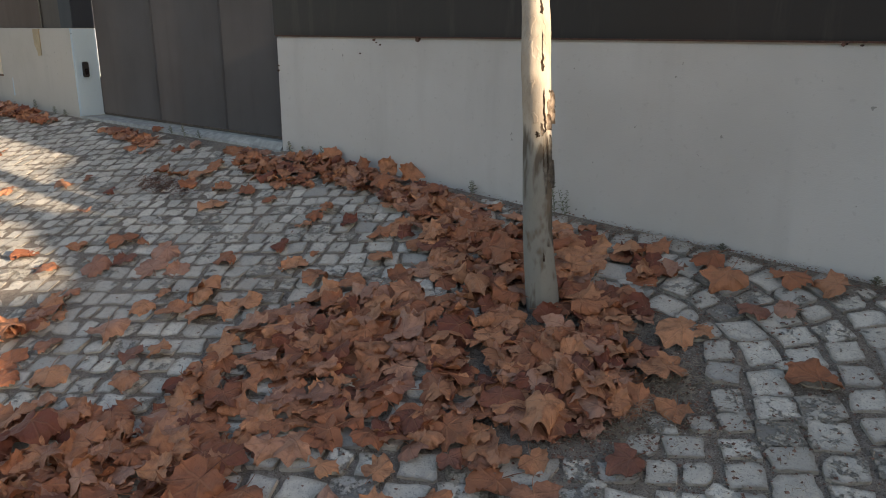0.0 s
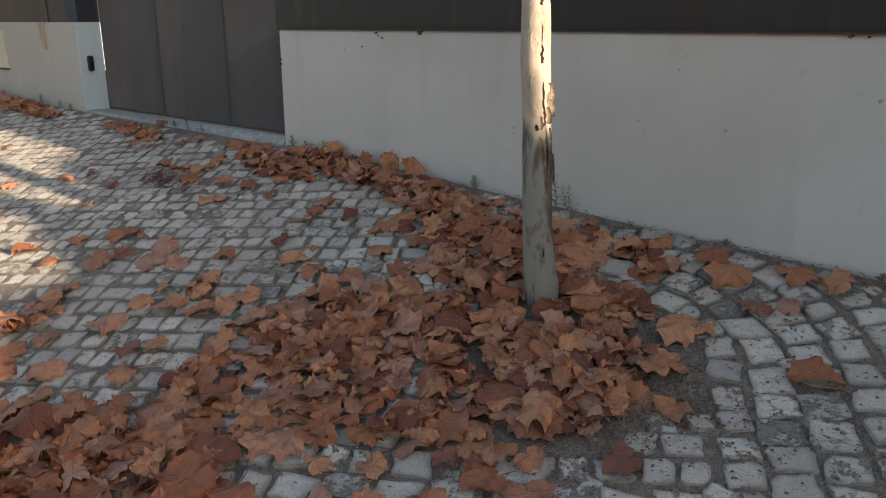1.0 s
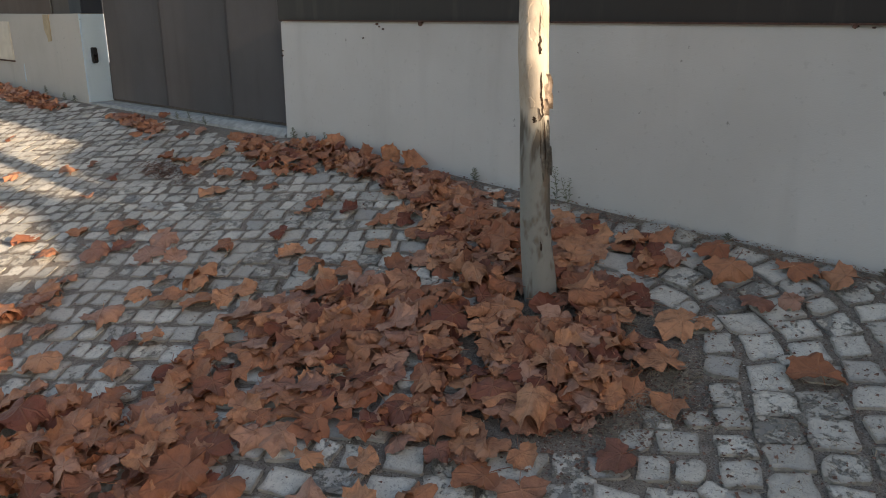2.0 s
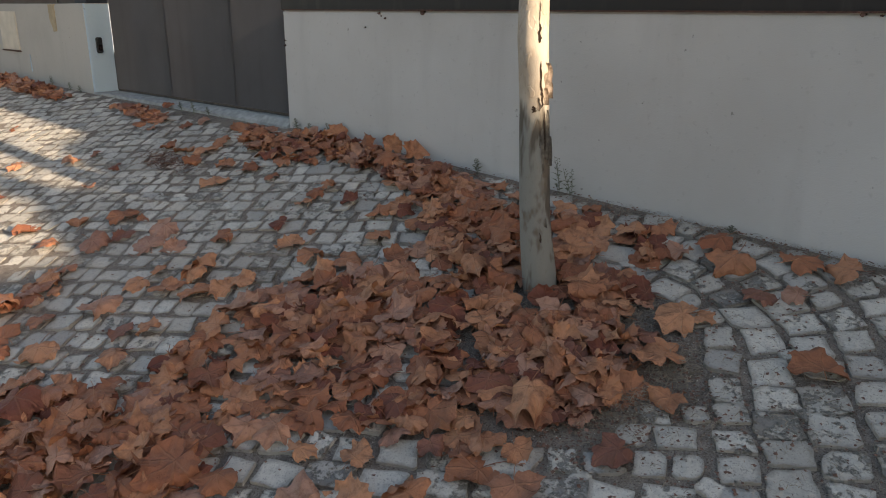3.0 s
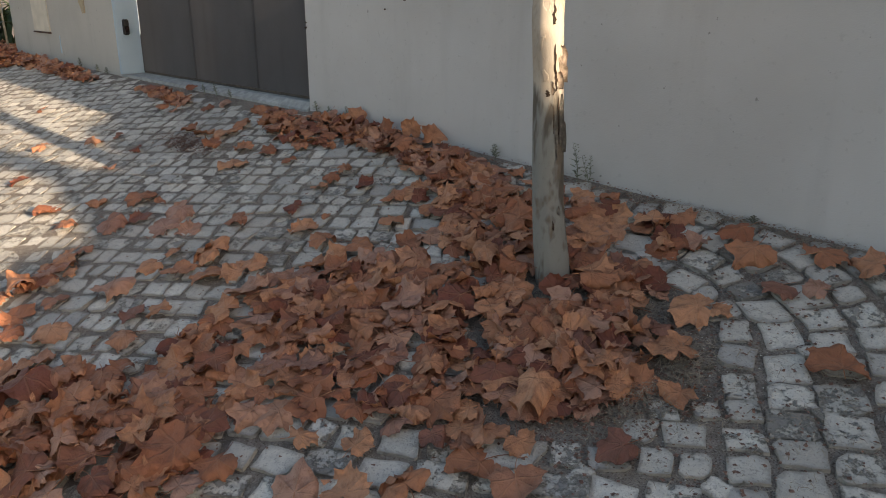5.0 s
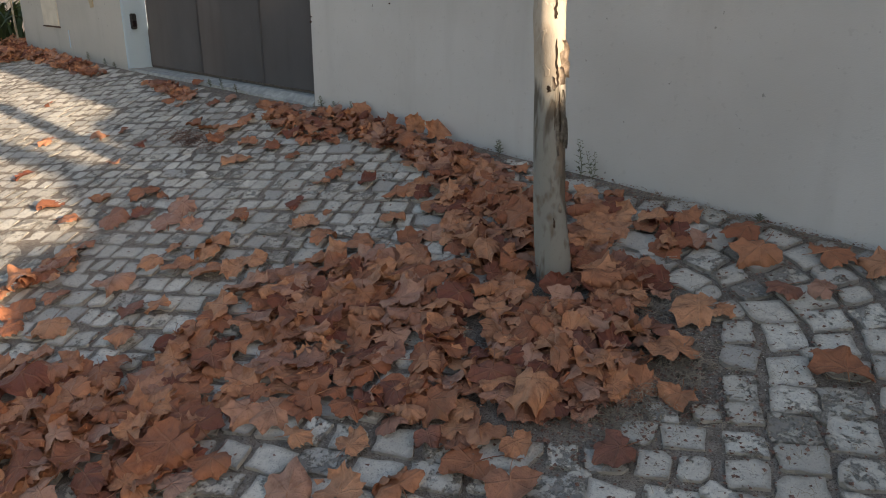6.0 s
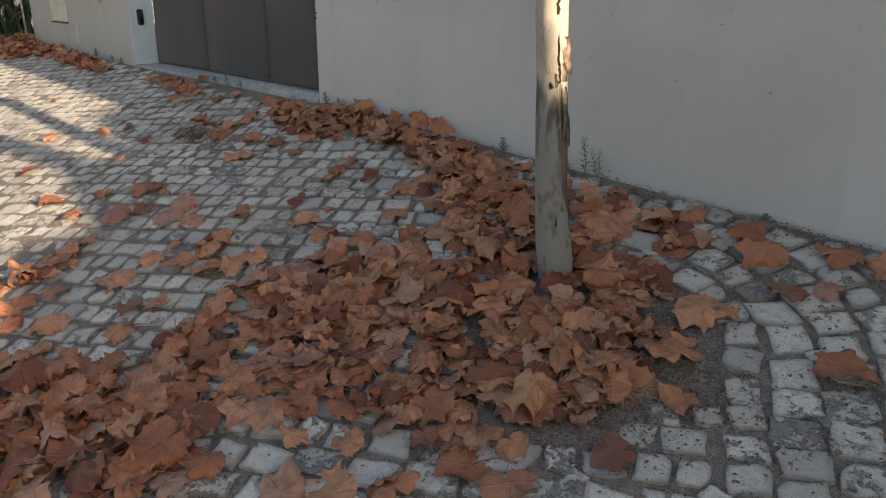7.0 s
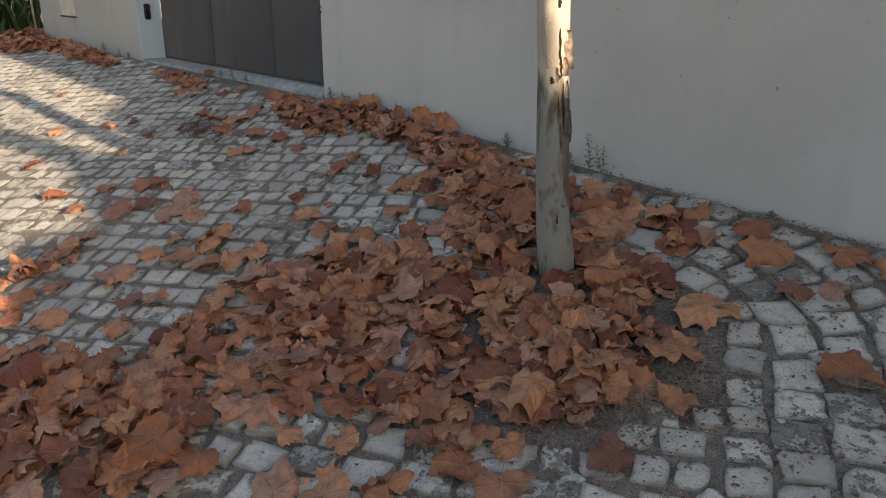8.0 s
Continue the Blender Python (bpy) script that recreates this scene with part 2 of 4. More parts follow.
# ---- ground ----
def build_ground():
    xs = [-900, -300, -100, -40, -20, -12] + [-9 + 0.15 * i for i in range(74)] + [2.4, 3, 4, 5, 6.5, 8, 12, 20, 40, 100, 300, 900]
    ys = [-900, -300, -100, -40, -20, -10, -6, -4, -3, -2, -1.5, -1, -0.5] + [0.15 * i for i in range(23)] + [3.6, 4.5, 6, 10, 20, 40, 100, 300, 900]
    verts = [(x, y, ground_z(x, y) - (0.0015 if x < -2.6 else 0.005 if x < -2.2 else 0.009) + ((0.006 if x > -2.3 else 0.002) * noise.noise((x * 3, y * 3, 0.3)) if -9 < x < 2 and 0 < y < 2.5 else 0)) for y in ys for x in xs]
    n = len(xs)
    faces = [(j * n + i, j * n + i + 1, (j + 1) * n + i + 1, (j + 1) * n + i) for j in range(len(ys) - 1) for i in range(n - 1)]
    ob = new("ground", mesh_of("ground", verts, faces, SOIL, True))
    return tagged(ob, "gritty grey-brown sand and soil between pale paving stones", "ground", kind="structure")


ground = build_ground()

# ---- walls, fence, gate ----
WALL_Y, WALL_TOP, WALL_END = 2.675, 0.880, -3.412
LEFT_Y, LEFT_TOP = 2.584, 0.920
POST_X, GATE_Y, FENCE_TOP = -5.615, 2.754, 1.75


def build_walls():
    wall = part("wall_north", box((WALL_END, WALL_Y, -0.6), (7.0, WALL_Y + 0.2, WALL_TOP), 0.008, 24, 0.004), PLASTER)
    tagged(wall, "low white plastered garden wall with fine stains and hairline wear", "wall", kind="structure")
    wall = part("wall_west", box((-7.86, LEFT_Y, -0.2), (POST_X, LEFT_Y + 0.42, LEFT_TOP), 0.010, 14, 0.004), PLASTER_CREAM)
    tagged(wall, "low cream plastered wall that ends beside the gate", "wall", kind="structure")
    jamb = part("gate_jamb", box((POST_X - 0.02, LEFT_Y + 0.004, -0.1), (POST_X + 0.012, LEFT_Y + 0.43, LEFT_TOP - 0.002), 0.004, 4, 0.001), PLASTER_BLUE)
    tagged(jamb, "pale bluish plastered side of a gate post", "gate post", kind="structure")
    # added across the verge behind the camera's right shoulder; top shaped to cast shade
    bm = bmesh.new()
    # top edge falls with the slope, stepped to match the shade's outline on the ground
    outline = [(-1.2, -1.5), (3.9, -1.0), (3.9, 2.78), (3.15, 2.78), (3.02, 2.72), (2.9, 2.68), (2.79, 2.57), (2.69, 2.4), (2.685, 2.13), (2.61, 2.13), (2.605, 2.34), (2.5, 2.36), (2.41, 2.38), (2.34, 2.31), (2.26, 2.23), (2.18, 2.13), (2.1, 2.02), (1.83, 1.995), (1.75, 1.9), (1.65, 1.82), (1.58, 1.755), (1.45, 1.7), (1.0, 1.5), (-1.2, 1.0)]
    near, far = [bm.verts.new((4.0, y, z)) for y, z in outline], [bm.verts.new((4.22, y, z)) for y, z in outline]
    bm.faces.new(near)
    bm.faces.new(far[::-1])
    for i in range(len(outline)):
        j = (i + 1) % len(outline)
        bm.faces.new((near[j], near[i], far[i], far[j]))
    wall = part("shade_wall_east", bm, PLASTER)
    tagged(wall, "unseen white slab added to cast shade, its top cut in steps down the slope", "wall", kind="structure")
    # unseen upright, added only to throw a dark band across the paving
    post = part("shade_bar_east", box((4.03, 2.385, 2.1), (4.15, 2.525, 3.0), 0.01), PLASTER)
    tagged(post, "unseen slim white bar added to cast a band of shade", "pillar", kind="structure")



def build_fences():
    fence = tagged(new("fence"), "dark brown-black sheet metal fence on a white wall", "fence")
    x = WALL_END - 0.06
    while x < 7.0:
        w = min(4.4, 7.0 - x)
        part("panel", box((x, WALL_Y + 0.035, WALL_TOP + 0.004), (x + w - 0.004, WALL_Y + 0.05, FENCE_TOP), 0.002, 6, 0.004), FENCE, fence)
        x += w
    part("bottom_flange", box((WALL_END + 0.01, WALL_Y - 0.010, WALL_TOP - 0.001), (7.0, WALL_Y + 0.06, WALL_TOP + 0.005), 0.001, 30, 0.001), RUST, fence, "rusty brown bottom flange")
    fence = tagged(new("fence"), "brown and slate sheet metal fence on a cream wall", "fence")
    part("panel", box((-7.86, LEFT_Y + 0.03, LEFT_TOP - 0.02), (-6.105, LEFT_Y + 0.045, FENCE_TOP), 0.002, 6, 0.004), FENCE_BROWN, fence, "brown metal panel")
    part("panel", box((-6.095, LEFT_Y + 0.03, LEFT_TOP - 0.02), (-5.80, LEFT_Y + 0.045, FENCE_TOP), 0.002, 4, 0.003), FENCE_UMBER, fence, "dark grey-brown metal panel")
    part("panel", box((-5.795, LEFT_Y + 0.022, LEFT_TOP + 0.001), (-5.604, LEFT_Y + 0.215, FENCE_TOP), 0.003, 3, 0.002), FENCE_SLATE, fence, "blue-black end panel")
    part("seam_strip", tube([(-6.10, LEFT_Y + 0.025, LEFT_TOP + 0.004), (-6.10, LEFT_Y + 0.025, FENCE_TOP)], [0.007, 0.007], 6), BLACK, fence)


def build_gate():
    gate = tagged(new("metal_gate"), "closed dark grey sheet metal gate with vertical folds", "gate")
    seams = [-5.591, -4.803, -4.037, -3.20]
    for n, (a, b) in enumerate(zip(seams, seams[1:])):
        bm = bmesh.new()
        cols = 9
        rows = [0.288, 0.7, 1.1, FENCE_TOP]
        grid = []
        for z in rows:
            line = []
            for i in range(cols):
                u = (0, 0.014, 0.03, 0.25, 0.5, 0.75, 0.97, 0.986, 1)[i]
                dy = 0.002 * math.sin(2 * math.pi * u + n) * (1 if z < 1.2 else 0.3)
                if i == 0 or i == cols - 1:
                    dy = 0.010
                line.append(bm.verts.new((a + (b - a) * u, GATE_Y + dy, z)))
            grid.append(line)
        for r0, r1 in zip(grid, grid[1:]):
            for i in range(cols - 1):
                bm.faces.new((r0[i], r0[i + 1], r1[i + 1], r1[i]))
        bmesh.ops.solidify(bm, geom=bm.faces[:], thickness=0.003)
        part("panel", bm, GATE, gate)
    # unseen strips added behind the seams to stop light leaking through
    for x in seams[1:3]:
        part("seam_light_block", box((x - 0.03, GATE_Y + 0.016, 0.33), (x + 0.03, GATE_Y + 0.05, FENCE_TOP - 0.02), 0.003), GATE, gate)
    # added block that keeps sunlight out of the low end of the jamb gap
    part("gap_light_block", box((-5.602, GATE_Y + 0.004, 0.31), (-5.582, GATE_Y + 0.03, 0.58), 0.003), BLACK, gate, "added dark block that shades the foot of the gate gap")
    part("bottom_rail", box((-5.56, GATE_Y - 0.012, 0.309), (-3.42, GATE_Y + 0.003, 0.319), 0.002, 12, 0.002), RAIL, gate, "dirty bottom edge")
    # the sill's top falls towards the paving
    bm, rows = bmesh.new(), []
    for k in range(25):
        x = POST_X + 0.014 + (WALL_END - 0.002 - POST_X - 0.014) * k / 24
        worn = 0.004 * noise.noise((x * 5, 0, 0))
        front = 2.58 + 0.085 * k / 24 + 0.006 * noise.noise((x * 7, 1, 0))
        rows.append([bm.verts.new(q) for q in ((x, front, 0.10), (x, front, ground_z(x, front) + 0.010 + worn), (x, 2.70, 0.300 + worn), (x, 2.80, 0.304))])
    for r0, r1 in zip(rows, rows[1:]):
        for i in range(3):
            bm.faces.new((r0[i], r0[i + 1], r1[i + 1], r1[i]))
    bm.faces.new(rows[-1])
    bm.faces.new(rows[0][::-1])
    tagged(part("door_sill", bm, CONCRETE), "pale worn concrete sill under the metal gate", "sill", kind="structure")


def build_wall_fittings():
    cell = tagged(new("gate_sensor"), "small black plastic sensor box on the gate post", "sensor")
    y, z = 2.655, 0.632
    housing = part("housing", box((POST_X + 0.01, y - 0.02, z - 0.055), (POST_X + 0.04, y + 0.02, z + 0.055), 0.006), BLACK, cell)
    part("window", box((POST_X + 0.039, y - 0.013, z - 0.035), (POST_X + 0.043, y + 0.013, z + 0.005), 0.002), LENS, housing, "dark red lens")
    run = tube([(-6.715, LEFT_Y - 0.002, 0.53), (-6.718, LEFT_Y - 0.002, 0.455), (-6.716, LEFT_Y - 0.002, 0.39)], [0.003, 0.005, 0.007], 6)
    tagged(part("paint_run", run, PLASTER_BLUE), "thin run of pale paint down a cream wall", "paint run", kind="structure")
    cover = tagged(new("meter_cover"), "beige painted cover plate set in a wall", "cover plate")
    plate = part("plate", box((-7.27, LEFT_Y - 0.008, 0.553), (-6.90, LEFT_Y + 0.01, 0.86), 0.004), COVER, cover)
    part("lower_lip", box((-7.28, LEFT_Y - 0.014, 0.540), (-6.89, LEFT_Y + 0.01, 0.551), 0.003), RUST, plate, "rusty lower lip")
    bm = bmesh.new()
    rim = [(-6.21, LEFT_TOP - 0.006), (-6.21, 0.80), (-6.17, 0.745), (-6.165, 0.716), (-6.11, 0.722), (-6.105, LEFT_TOP - 0.006)]
    front, back = [bm.verts.new((x, LEFT_Y - 0.007, z)) for x, z in rim], [bm.verts.new((x, LEFT_Y + 0.02, z)) for x, z in rim]
    bm.faces.new(front)
    for k in range(len(rim)):
        bm.faces.new((front[k - 1], front[k], back[k], back[k - 1]))
    tagged(part("bare_patch", bm, BEIGE), "bare beige render patch where paint has flaked", "wall patch", kind="structure")


def build_chips():
    rng = random.Random(3)
    wall = bpy.data.objects["wall_north"]
    for x, z, size in ((-2.757, 0.803, 0.006), (-2.381, 0.872, 0.014), (-2.66, 0.868, 0.010), (-2.62, 0.845, 0.006), (-2.645, 0.855, 0.005), (-3.40, 0.70, 0.007), (-3.395, 0.725, 0.005), (-0.60, 0.875, 0.010), (-0.55, 0.872, 0.006), (-1.75, 0.80, 0.004), (-0.30, 0.62, 0.004)):
        bm = bmesh.new()
        rim = [(x + size * rng.uniform(0.5, 1.1) * math.cos(a), z + size * rng.uniform(0.4, 0.9) * math.sin(a)) for a in np.linspace(0, 2 * math.pi, 8, False)]
        front, back = [bm.verts.new((px, WALL_Y - 0.0065, pz)) for px, pz in rim], [bm.verts.new((px, WALL_Y + 0.01, pz)) for px, pz in rim]
        bm.faces.new(front)
        for k in range(8):
            bm.faces.new((front[k - 1], front[k], back[k], back[k - 1]))
        part("chip", bm, RUST, wall, "dark chipped spot in the plaster")


build_walls()
build_chips()
build_fences()
build_gate()
build_wall_fittings()


# ---- the plane tree ----
TREE = (-1.285, 2.052)


SIDE, AWAY = Vector((0.756, 0.655, 0)), Vector((-0.655, 0.756, 0))  # across the trunk, and towards the wall
HEIGHTS = (-0.1, 0.0, 0.08, 0.17, 0.27, 0.49, 0.60, 0.72, 0.80, 0.96, 1.5, 2.8)
SWAY = (0.022, 0.015, 0.007, -0.005, -0.014, -0.0235, -0.0275, -0.0345, -0.0386, -0.034, -0.05, -0.06)
GIRTH = (0.060, 0.0548, 0.0542, 0.0508, 0.048, 0.0463, 0.0457, 0.0442, 0.0447, 0.0444, 0.042, 0.033)


def trunk_axis(z):
    """The young trunk sways, and leans towards the wall above breast height."""
    rise = max(0.0, min(z, 1.35) - 0.75)
    lean = 0.55 * rise**1.3 + 0.12 * max(0.0, z - 1.35)
    return Vector((TREE[0], TREE[1], z)) + SIDE * float(np.interp(z, HEIGHTS, SWAY)) + AWAY * lean


def trunk_radius(z):
    return float(np.interp(z, HEIGHTS, GIRTH)) + 0.0008 * math.sin(17 * z)


def build_tree():
    tree = tagged(new("plane_tree"), "young plane tree with peeling grey and cream bark", "tree")
    bm, rings, sides = bmesh.new(), [], 28
    zs = [-0.12 + 0.03 * i for i in range(95)]
    for z in zs:
        mid, r = trunk_axis(z), trunk_radius(z)
        ring = []
        for k in range(sides):
            a = 2 * math.pi * k / sides
            rr = r * (1 + 0.05 * noise.noise((2 * math.cos(a), 2 * math.sin(a), z * 3.1)) + 0.025 * noise.noise((5 * math.cos(a), 5 * math.sin(a), z * 11)))
            ring.append(bm.verts.new(mid + rr * Vector((math.cos(a), math.sin(a), 0))))
        rings.append(ring)
    for a, b in zip(rings, rings[1:]):
        for k in range(sides):
            bm.faces.new((a[k], a[(k + 1) % sides], b[(k + 1) % sides], b[k]))
    bm.faces.new(rings[0][::-1])
    bm.faces.new(rings[-1])
    trunk = part("trunk", bm, BARK, tree, smooth=True)
    rng = random.Random(4)
    for i in range(7):
        a, z0 = 2.4 * i, 2.15 + 0.08 * i
        p, r = trunk_axis(z0), 0.026
        way = Vector((math.cos(a), math.sin(a), 0.9)).normalized()
        pts, rad = [p], [r]
        for s in range(5):
            way = (way + Vector((rng.uniform(-0.2, 0.2), rng.uniform(-0.2, 0.2), rng.uniform(0, 0.2)))).normalized()
            p = p + way * 0.27
            r *= 0.74
            pts.append(p)
            rad.append(r)
        part("limb", tube(pts, rad, 7), BARK, tree, smooth=True)
    return trunk


def on_trunk(a, z, lift):
    """A place on the bark: a is the bearing in radians, lift the height over it."""
    return trunk_axis(z) + (trunk_radius(z) + lift) * Vector((math.cos(a), math.sin(a), 0))


def bark_flake(name, a, z, wide, tall, curl, material, tree, seed, label=""):
    """A ragged flap or split of bark that lies along the trunk and curls off at one edge."""
    bm, rng, rows, cols, grid = bmesh.new(), random.Random(seed), 9, 5, []
    for j in range(rows):
        v = j / (rows - 1)
        span = math.sin(math.pi * min(1, 0.12 + v * 0.88)) ** 0.6 * (1 + 0.35 * rng.uniform(-1, 1))
        shift = 0.25 * wide * rng.uniform(-1, 1)
        line = []
        for i in range(cols):
            u = i / (cols - 1) - 0.5
            zz = z + tall * (v - 0.5) + rng.uniform(-1, 1) * 0.02 * tall
            line.append(bm.verts.new(on_trunk(a + (u * wide * span + shift) / 0.05, zz, 0.0004 + curl * max(0, u + 0.1) ** 1.5)))
        grid.append(line)
    for r0, r1 in zip(grid, grid[1:]):
        for i in range(cols - 1):
            bm.faces.new((r0[i], r0[i + 1], r1[i + 1], r1[i]))
    bmesh.ops.solidify(bm, geom=bm.faces[:], thickness=0.001)
    part(name, bm, material, tree, label, True)


trunk = build_tree()
FRONT = math.atan2(-TREE[1], -TREE[0])  # the bearing of the side that faces the camera
for name, turn, z, wide, tall, curl, material, seed in [
    ("bark_split", 0.42, 0.985, 0.012, 0.045, 0.0, BARK_DARK, 1),
    ("bark_split", 0.47, 0.880, 0.0025, 0.075, 0.0, BARK_DARK, 9),
    ("bark_split", 0.48, 0.822, 0.012, 0.055, 0.0, BARK_DARK, 2),
    ("bark_split", 0.55, 0.700, 0.007, 0.085, 0.0, BARK_DARK, 3),
    ("bark_split", 0.62, 0.640, 0.008, 0.060, 0.0, BARK_DARK, 15),
    ("bark_split", 0.02, 0.603, 0.014, 0.020, 0.0, BARK_DARK, 4),
    ("bark_split", 0.78, 0.540, 0.006, 0.120, 0.0, BARK_DARK, 5),
    ("bark_split", 0.42, 0.530, 0.003, 0.090, 0.0, BARK_DARK, 17),
    ("bark_flap", 1.10, 0.685, 0.024, 0.105, 0.030, BARK_INNER, 6),
    ("bark_flap", 0.85, 0.640, 0.012, 0.050, 0.022, BARK_INNER, 12),
    ("bark_flap", 0.35, 0.618, 0.010, 0.040, 0.010, BARK_INNER, 18),
    ("bark_strip", 0.98, 0.525, 0.014, 0.150, 0.012, BARK_GREY, 7),
    ("bark_strip", 0.62, 0.490, 0.009, 0.160, 0.004, BARK_GREY, 19),
    ("bark_strip", 1.15, 0.475, 0.010, 0.090, 0.022, BARK_GREY, 13),
    ("bark_flap", -1.35, 0.695, 0.014, 0.045, -0.02, BARK_INNER, 8),
    ("bark_strip", 0.80, 0.250, 0.010, 0.030, 0.006, BARK_GREY, 14),
    ("bark_split", 0.35, 0.205, 0.006, 0.032, 0.0, BARK_DARK, 20),
]:
    bark_flake(name, FRONT + turn, z, wide, tall, curl, material, trunk, seed, {"bark_flap": "pale curling flap of bark", "bark_strip": "grey-brown strip of loose bark"}.get(name, "dark split in the bark"))


# ---- fallen leaves ----
def leaf_rim(rng):
    """Points round a plane leaf's blade: pointed lobes and a few coarse teeth with hollow sides between."""
    tips = []
    for deg, reach in ((90, 1.0), (66, 0.85), (38, 0.93), (16, 0.80), (-6, 0.80), (-32, 0.62), (-60, 0.46)):
        tips.append((deg + rng.gauss(0, 3.5), reach * rng.uniform(0.78, 1.10)))
    for deg, reach in ((-84, 0.16), (-96, 0.16), (-120, 0.46), (-148, 0.62), (-174, 0.80), (-196, 0.80), (-218, 0.93), (-246, 0.85)):
        tips.append((deg + (rng.gauss(0, 3.5) if reach > 0.2 else 0), reach * rng.uniform(0.86, 1.12)))
    rim = []
    for k, (deg, reach) in enumerate(tips):
        deg1, reach1 = tips[(k + 1) % len(tips)]
        if k == len(tips) - 1:
            deg1 -= 360
        deep = 0.0 if min(reach, reach1) < 0.2 else rng.uniform(0.03, 0.20)
        for t in (0.0, 0.22, 0.5, 0.78):
            a, r = radians(deg + (deg1 - deg) * t), reach + (reach1 - reach) * t
            r *= 1 - deep * math.sin(math.pi * t) ** 0.7 + (rng.uniform(-0.02, 0.05) if t else 0.0)
            rim.append((r * math.cos(a), r * math.sin(a)))
    return rim[::-1]


def leaf_mesh(seed, curl):
    """A dry leaf one metre across: a leathery blade that bends, cups and crinkles towards its edge, and a thin stalk."""
    rng = random.Random(seed + 40)
    rim, rings = leaf_rim(rng), (0.30, 0.58, 0.82, 1.0)
    n = len(rim)
    bend, round_it = rng.uniform(0, math.pi), curl * rng.uniform(0.5, 1.5) * rng.choice((-1, -1, 1))
    cup, fold = curl * rng.uniform(-0.5, 0.25), curl * rng.uniform(-0.25, 0.15)
    crisp, roll, edge = 0.08 + 0.20 * curl, rng.uniform(0, 2 * math.pi), curl * rng.uniform(0.0, 1.7) * rng.choice((-1, 1))
    verts, uvs = [], []

    def place(x, y):
        r = math.hypot(x, y)
        z = cup * r * r * 0.5 + fold * abs(x) * 0.5 + crisp * r * r * noise.noise((x * 2.6 + seed * 3.7, y * 2.6, 0.5)) * 2 + 0.09 * noise.noise((x * 5 + seed, y * 5, 2.5)) * (0.3 + r)
        # one lobe turns over at its edge
        t = max(0.0, x * math.cos(roll) + y * math.sin(roll) - 0.42)
        turn = max(-2.3, min(2.3, edge * t * 4.0))
        x -= math.cos(roll) * t * (1 - math.cos(turn))
        y -= math.sin(roll) * t * (1 - math.cos(turn))
        z += math.sin(turn) * t
        # the whole blade bends round one axis
        if abs(round_it) > 0.05:
            u, v = x * math.cos(bend) + y * math.sin(bend), -x * math.sin(bend) + y * math.cos(bend)
            a = round_it * u
            u, z = math.sin(a) / round_it - z * math.sin(a), (1 - math.cos(a)) / round_it + z * math.cos(a)
            x, y = u * math.cos(bend) - v * math.sin(bend), u * math.sin(bend) + v * math.cos(bend)
        return (x * 0.55, y * 0.55, z * 0.55)

    verts.append(place(0, 0))
    uvs.append((0.5, 0.2))
    for f in rings:
        for x, y in rim:
            # the inner rings are rounder than the rim
            r = math.hypot(x, y)
            g = f * (1 + (1 - f) * 0.5 * (0.72 - r))
            verts.append(place(g * x, g * y))
            uvs.append((0.5 + 0.45 * g * x, 0.2 + 0.45 * g * y))
    faces = [(0, 1 + k, 1 + (k + 1) % n) for k in range(n)]
    for j in range(len(rings) - 1):
        for k in range(n):
            a, b = 1 + j * n + k, 1 + j * n + (k + 1) % n
            faces.append((a, a + n, b + n, b))
    faces = [f[::-1] for f in faces]
    # the stalk
    s0, sway, foot = len(verts), rng.uniform(-0.15, 0.15), verts[0][2]
    for i in range(4):
        t = i / 3
        for k in range(3):
            w = 0.010 * (1 - 0.3 * t)
            verts.append((sway * t * t + w * math.cos(2.1 * k), 0.02 - 0.42 * t, foot - 0.004 + w * math.sin(2.1 * k) + 0.02 * t))
            uvs.append((0.5, 0.2))
    for i in range(3):
        for k in range(3):
            a, b = s0 + 3 * i + k, s0 + 3 * i + (k + 1) % 3
            faces.append((a, b, b + 3, a + 3))
    verts = np.array(verts)
    verts[:, 2] -= np.quantile(verts[:, 2], 0.05)
    return verts - (0, 0.16, 0), faces, uvs


CURLS = [0.45, 0.55, 0.6, 0.7, 0.75, 0.8, 0.85, 0.9, 1.0, 1.1, 1.2, 1.3, 1.45, 1.6, 1.9, 0.5, 0.65, 0.75, 0.95, 1.15, 0.8, 1.0, 0.6, 1.3]
LEAVES = [leaf_mesh(seed, curl) for seed, curl in enumerate(CURLS)]


def with_uv(me, uvs_of_verts):
    layer = me.uv_layers.new(name="UVMap")
    index = np.empty(len(me.loops), int)
    me.loops.foreach_get("vertex_index", index)
    layer.data.foreach_set("uv", np.asarray(uvs_of_verts, float)[index].ravel())
    return me


LEAF_MESHES = [with_uv(mesh_of("leaf", v, f, LEAF, True), uv) for v, f, uv in LEAVES]
SLOPE = Vector((0.0451, -0.2477, 1)).normalized()
TILT_ROT = Vector((0, 0, 1)).rotation_difference(SLOPE).to_matrix().to_4x4()


def leaf_pose(x, y, lift, turn, size, tip_x, tip_y):
    return Matrix.Translation((x, y, ground_z(x, y) + lift)) @ TILT_ROT @ pose(0, 0, 0, tip_x, tip_y, turn) @ Matrix.Scale(size, 4)


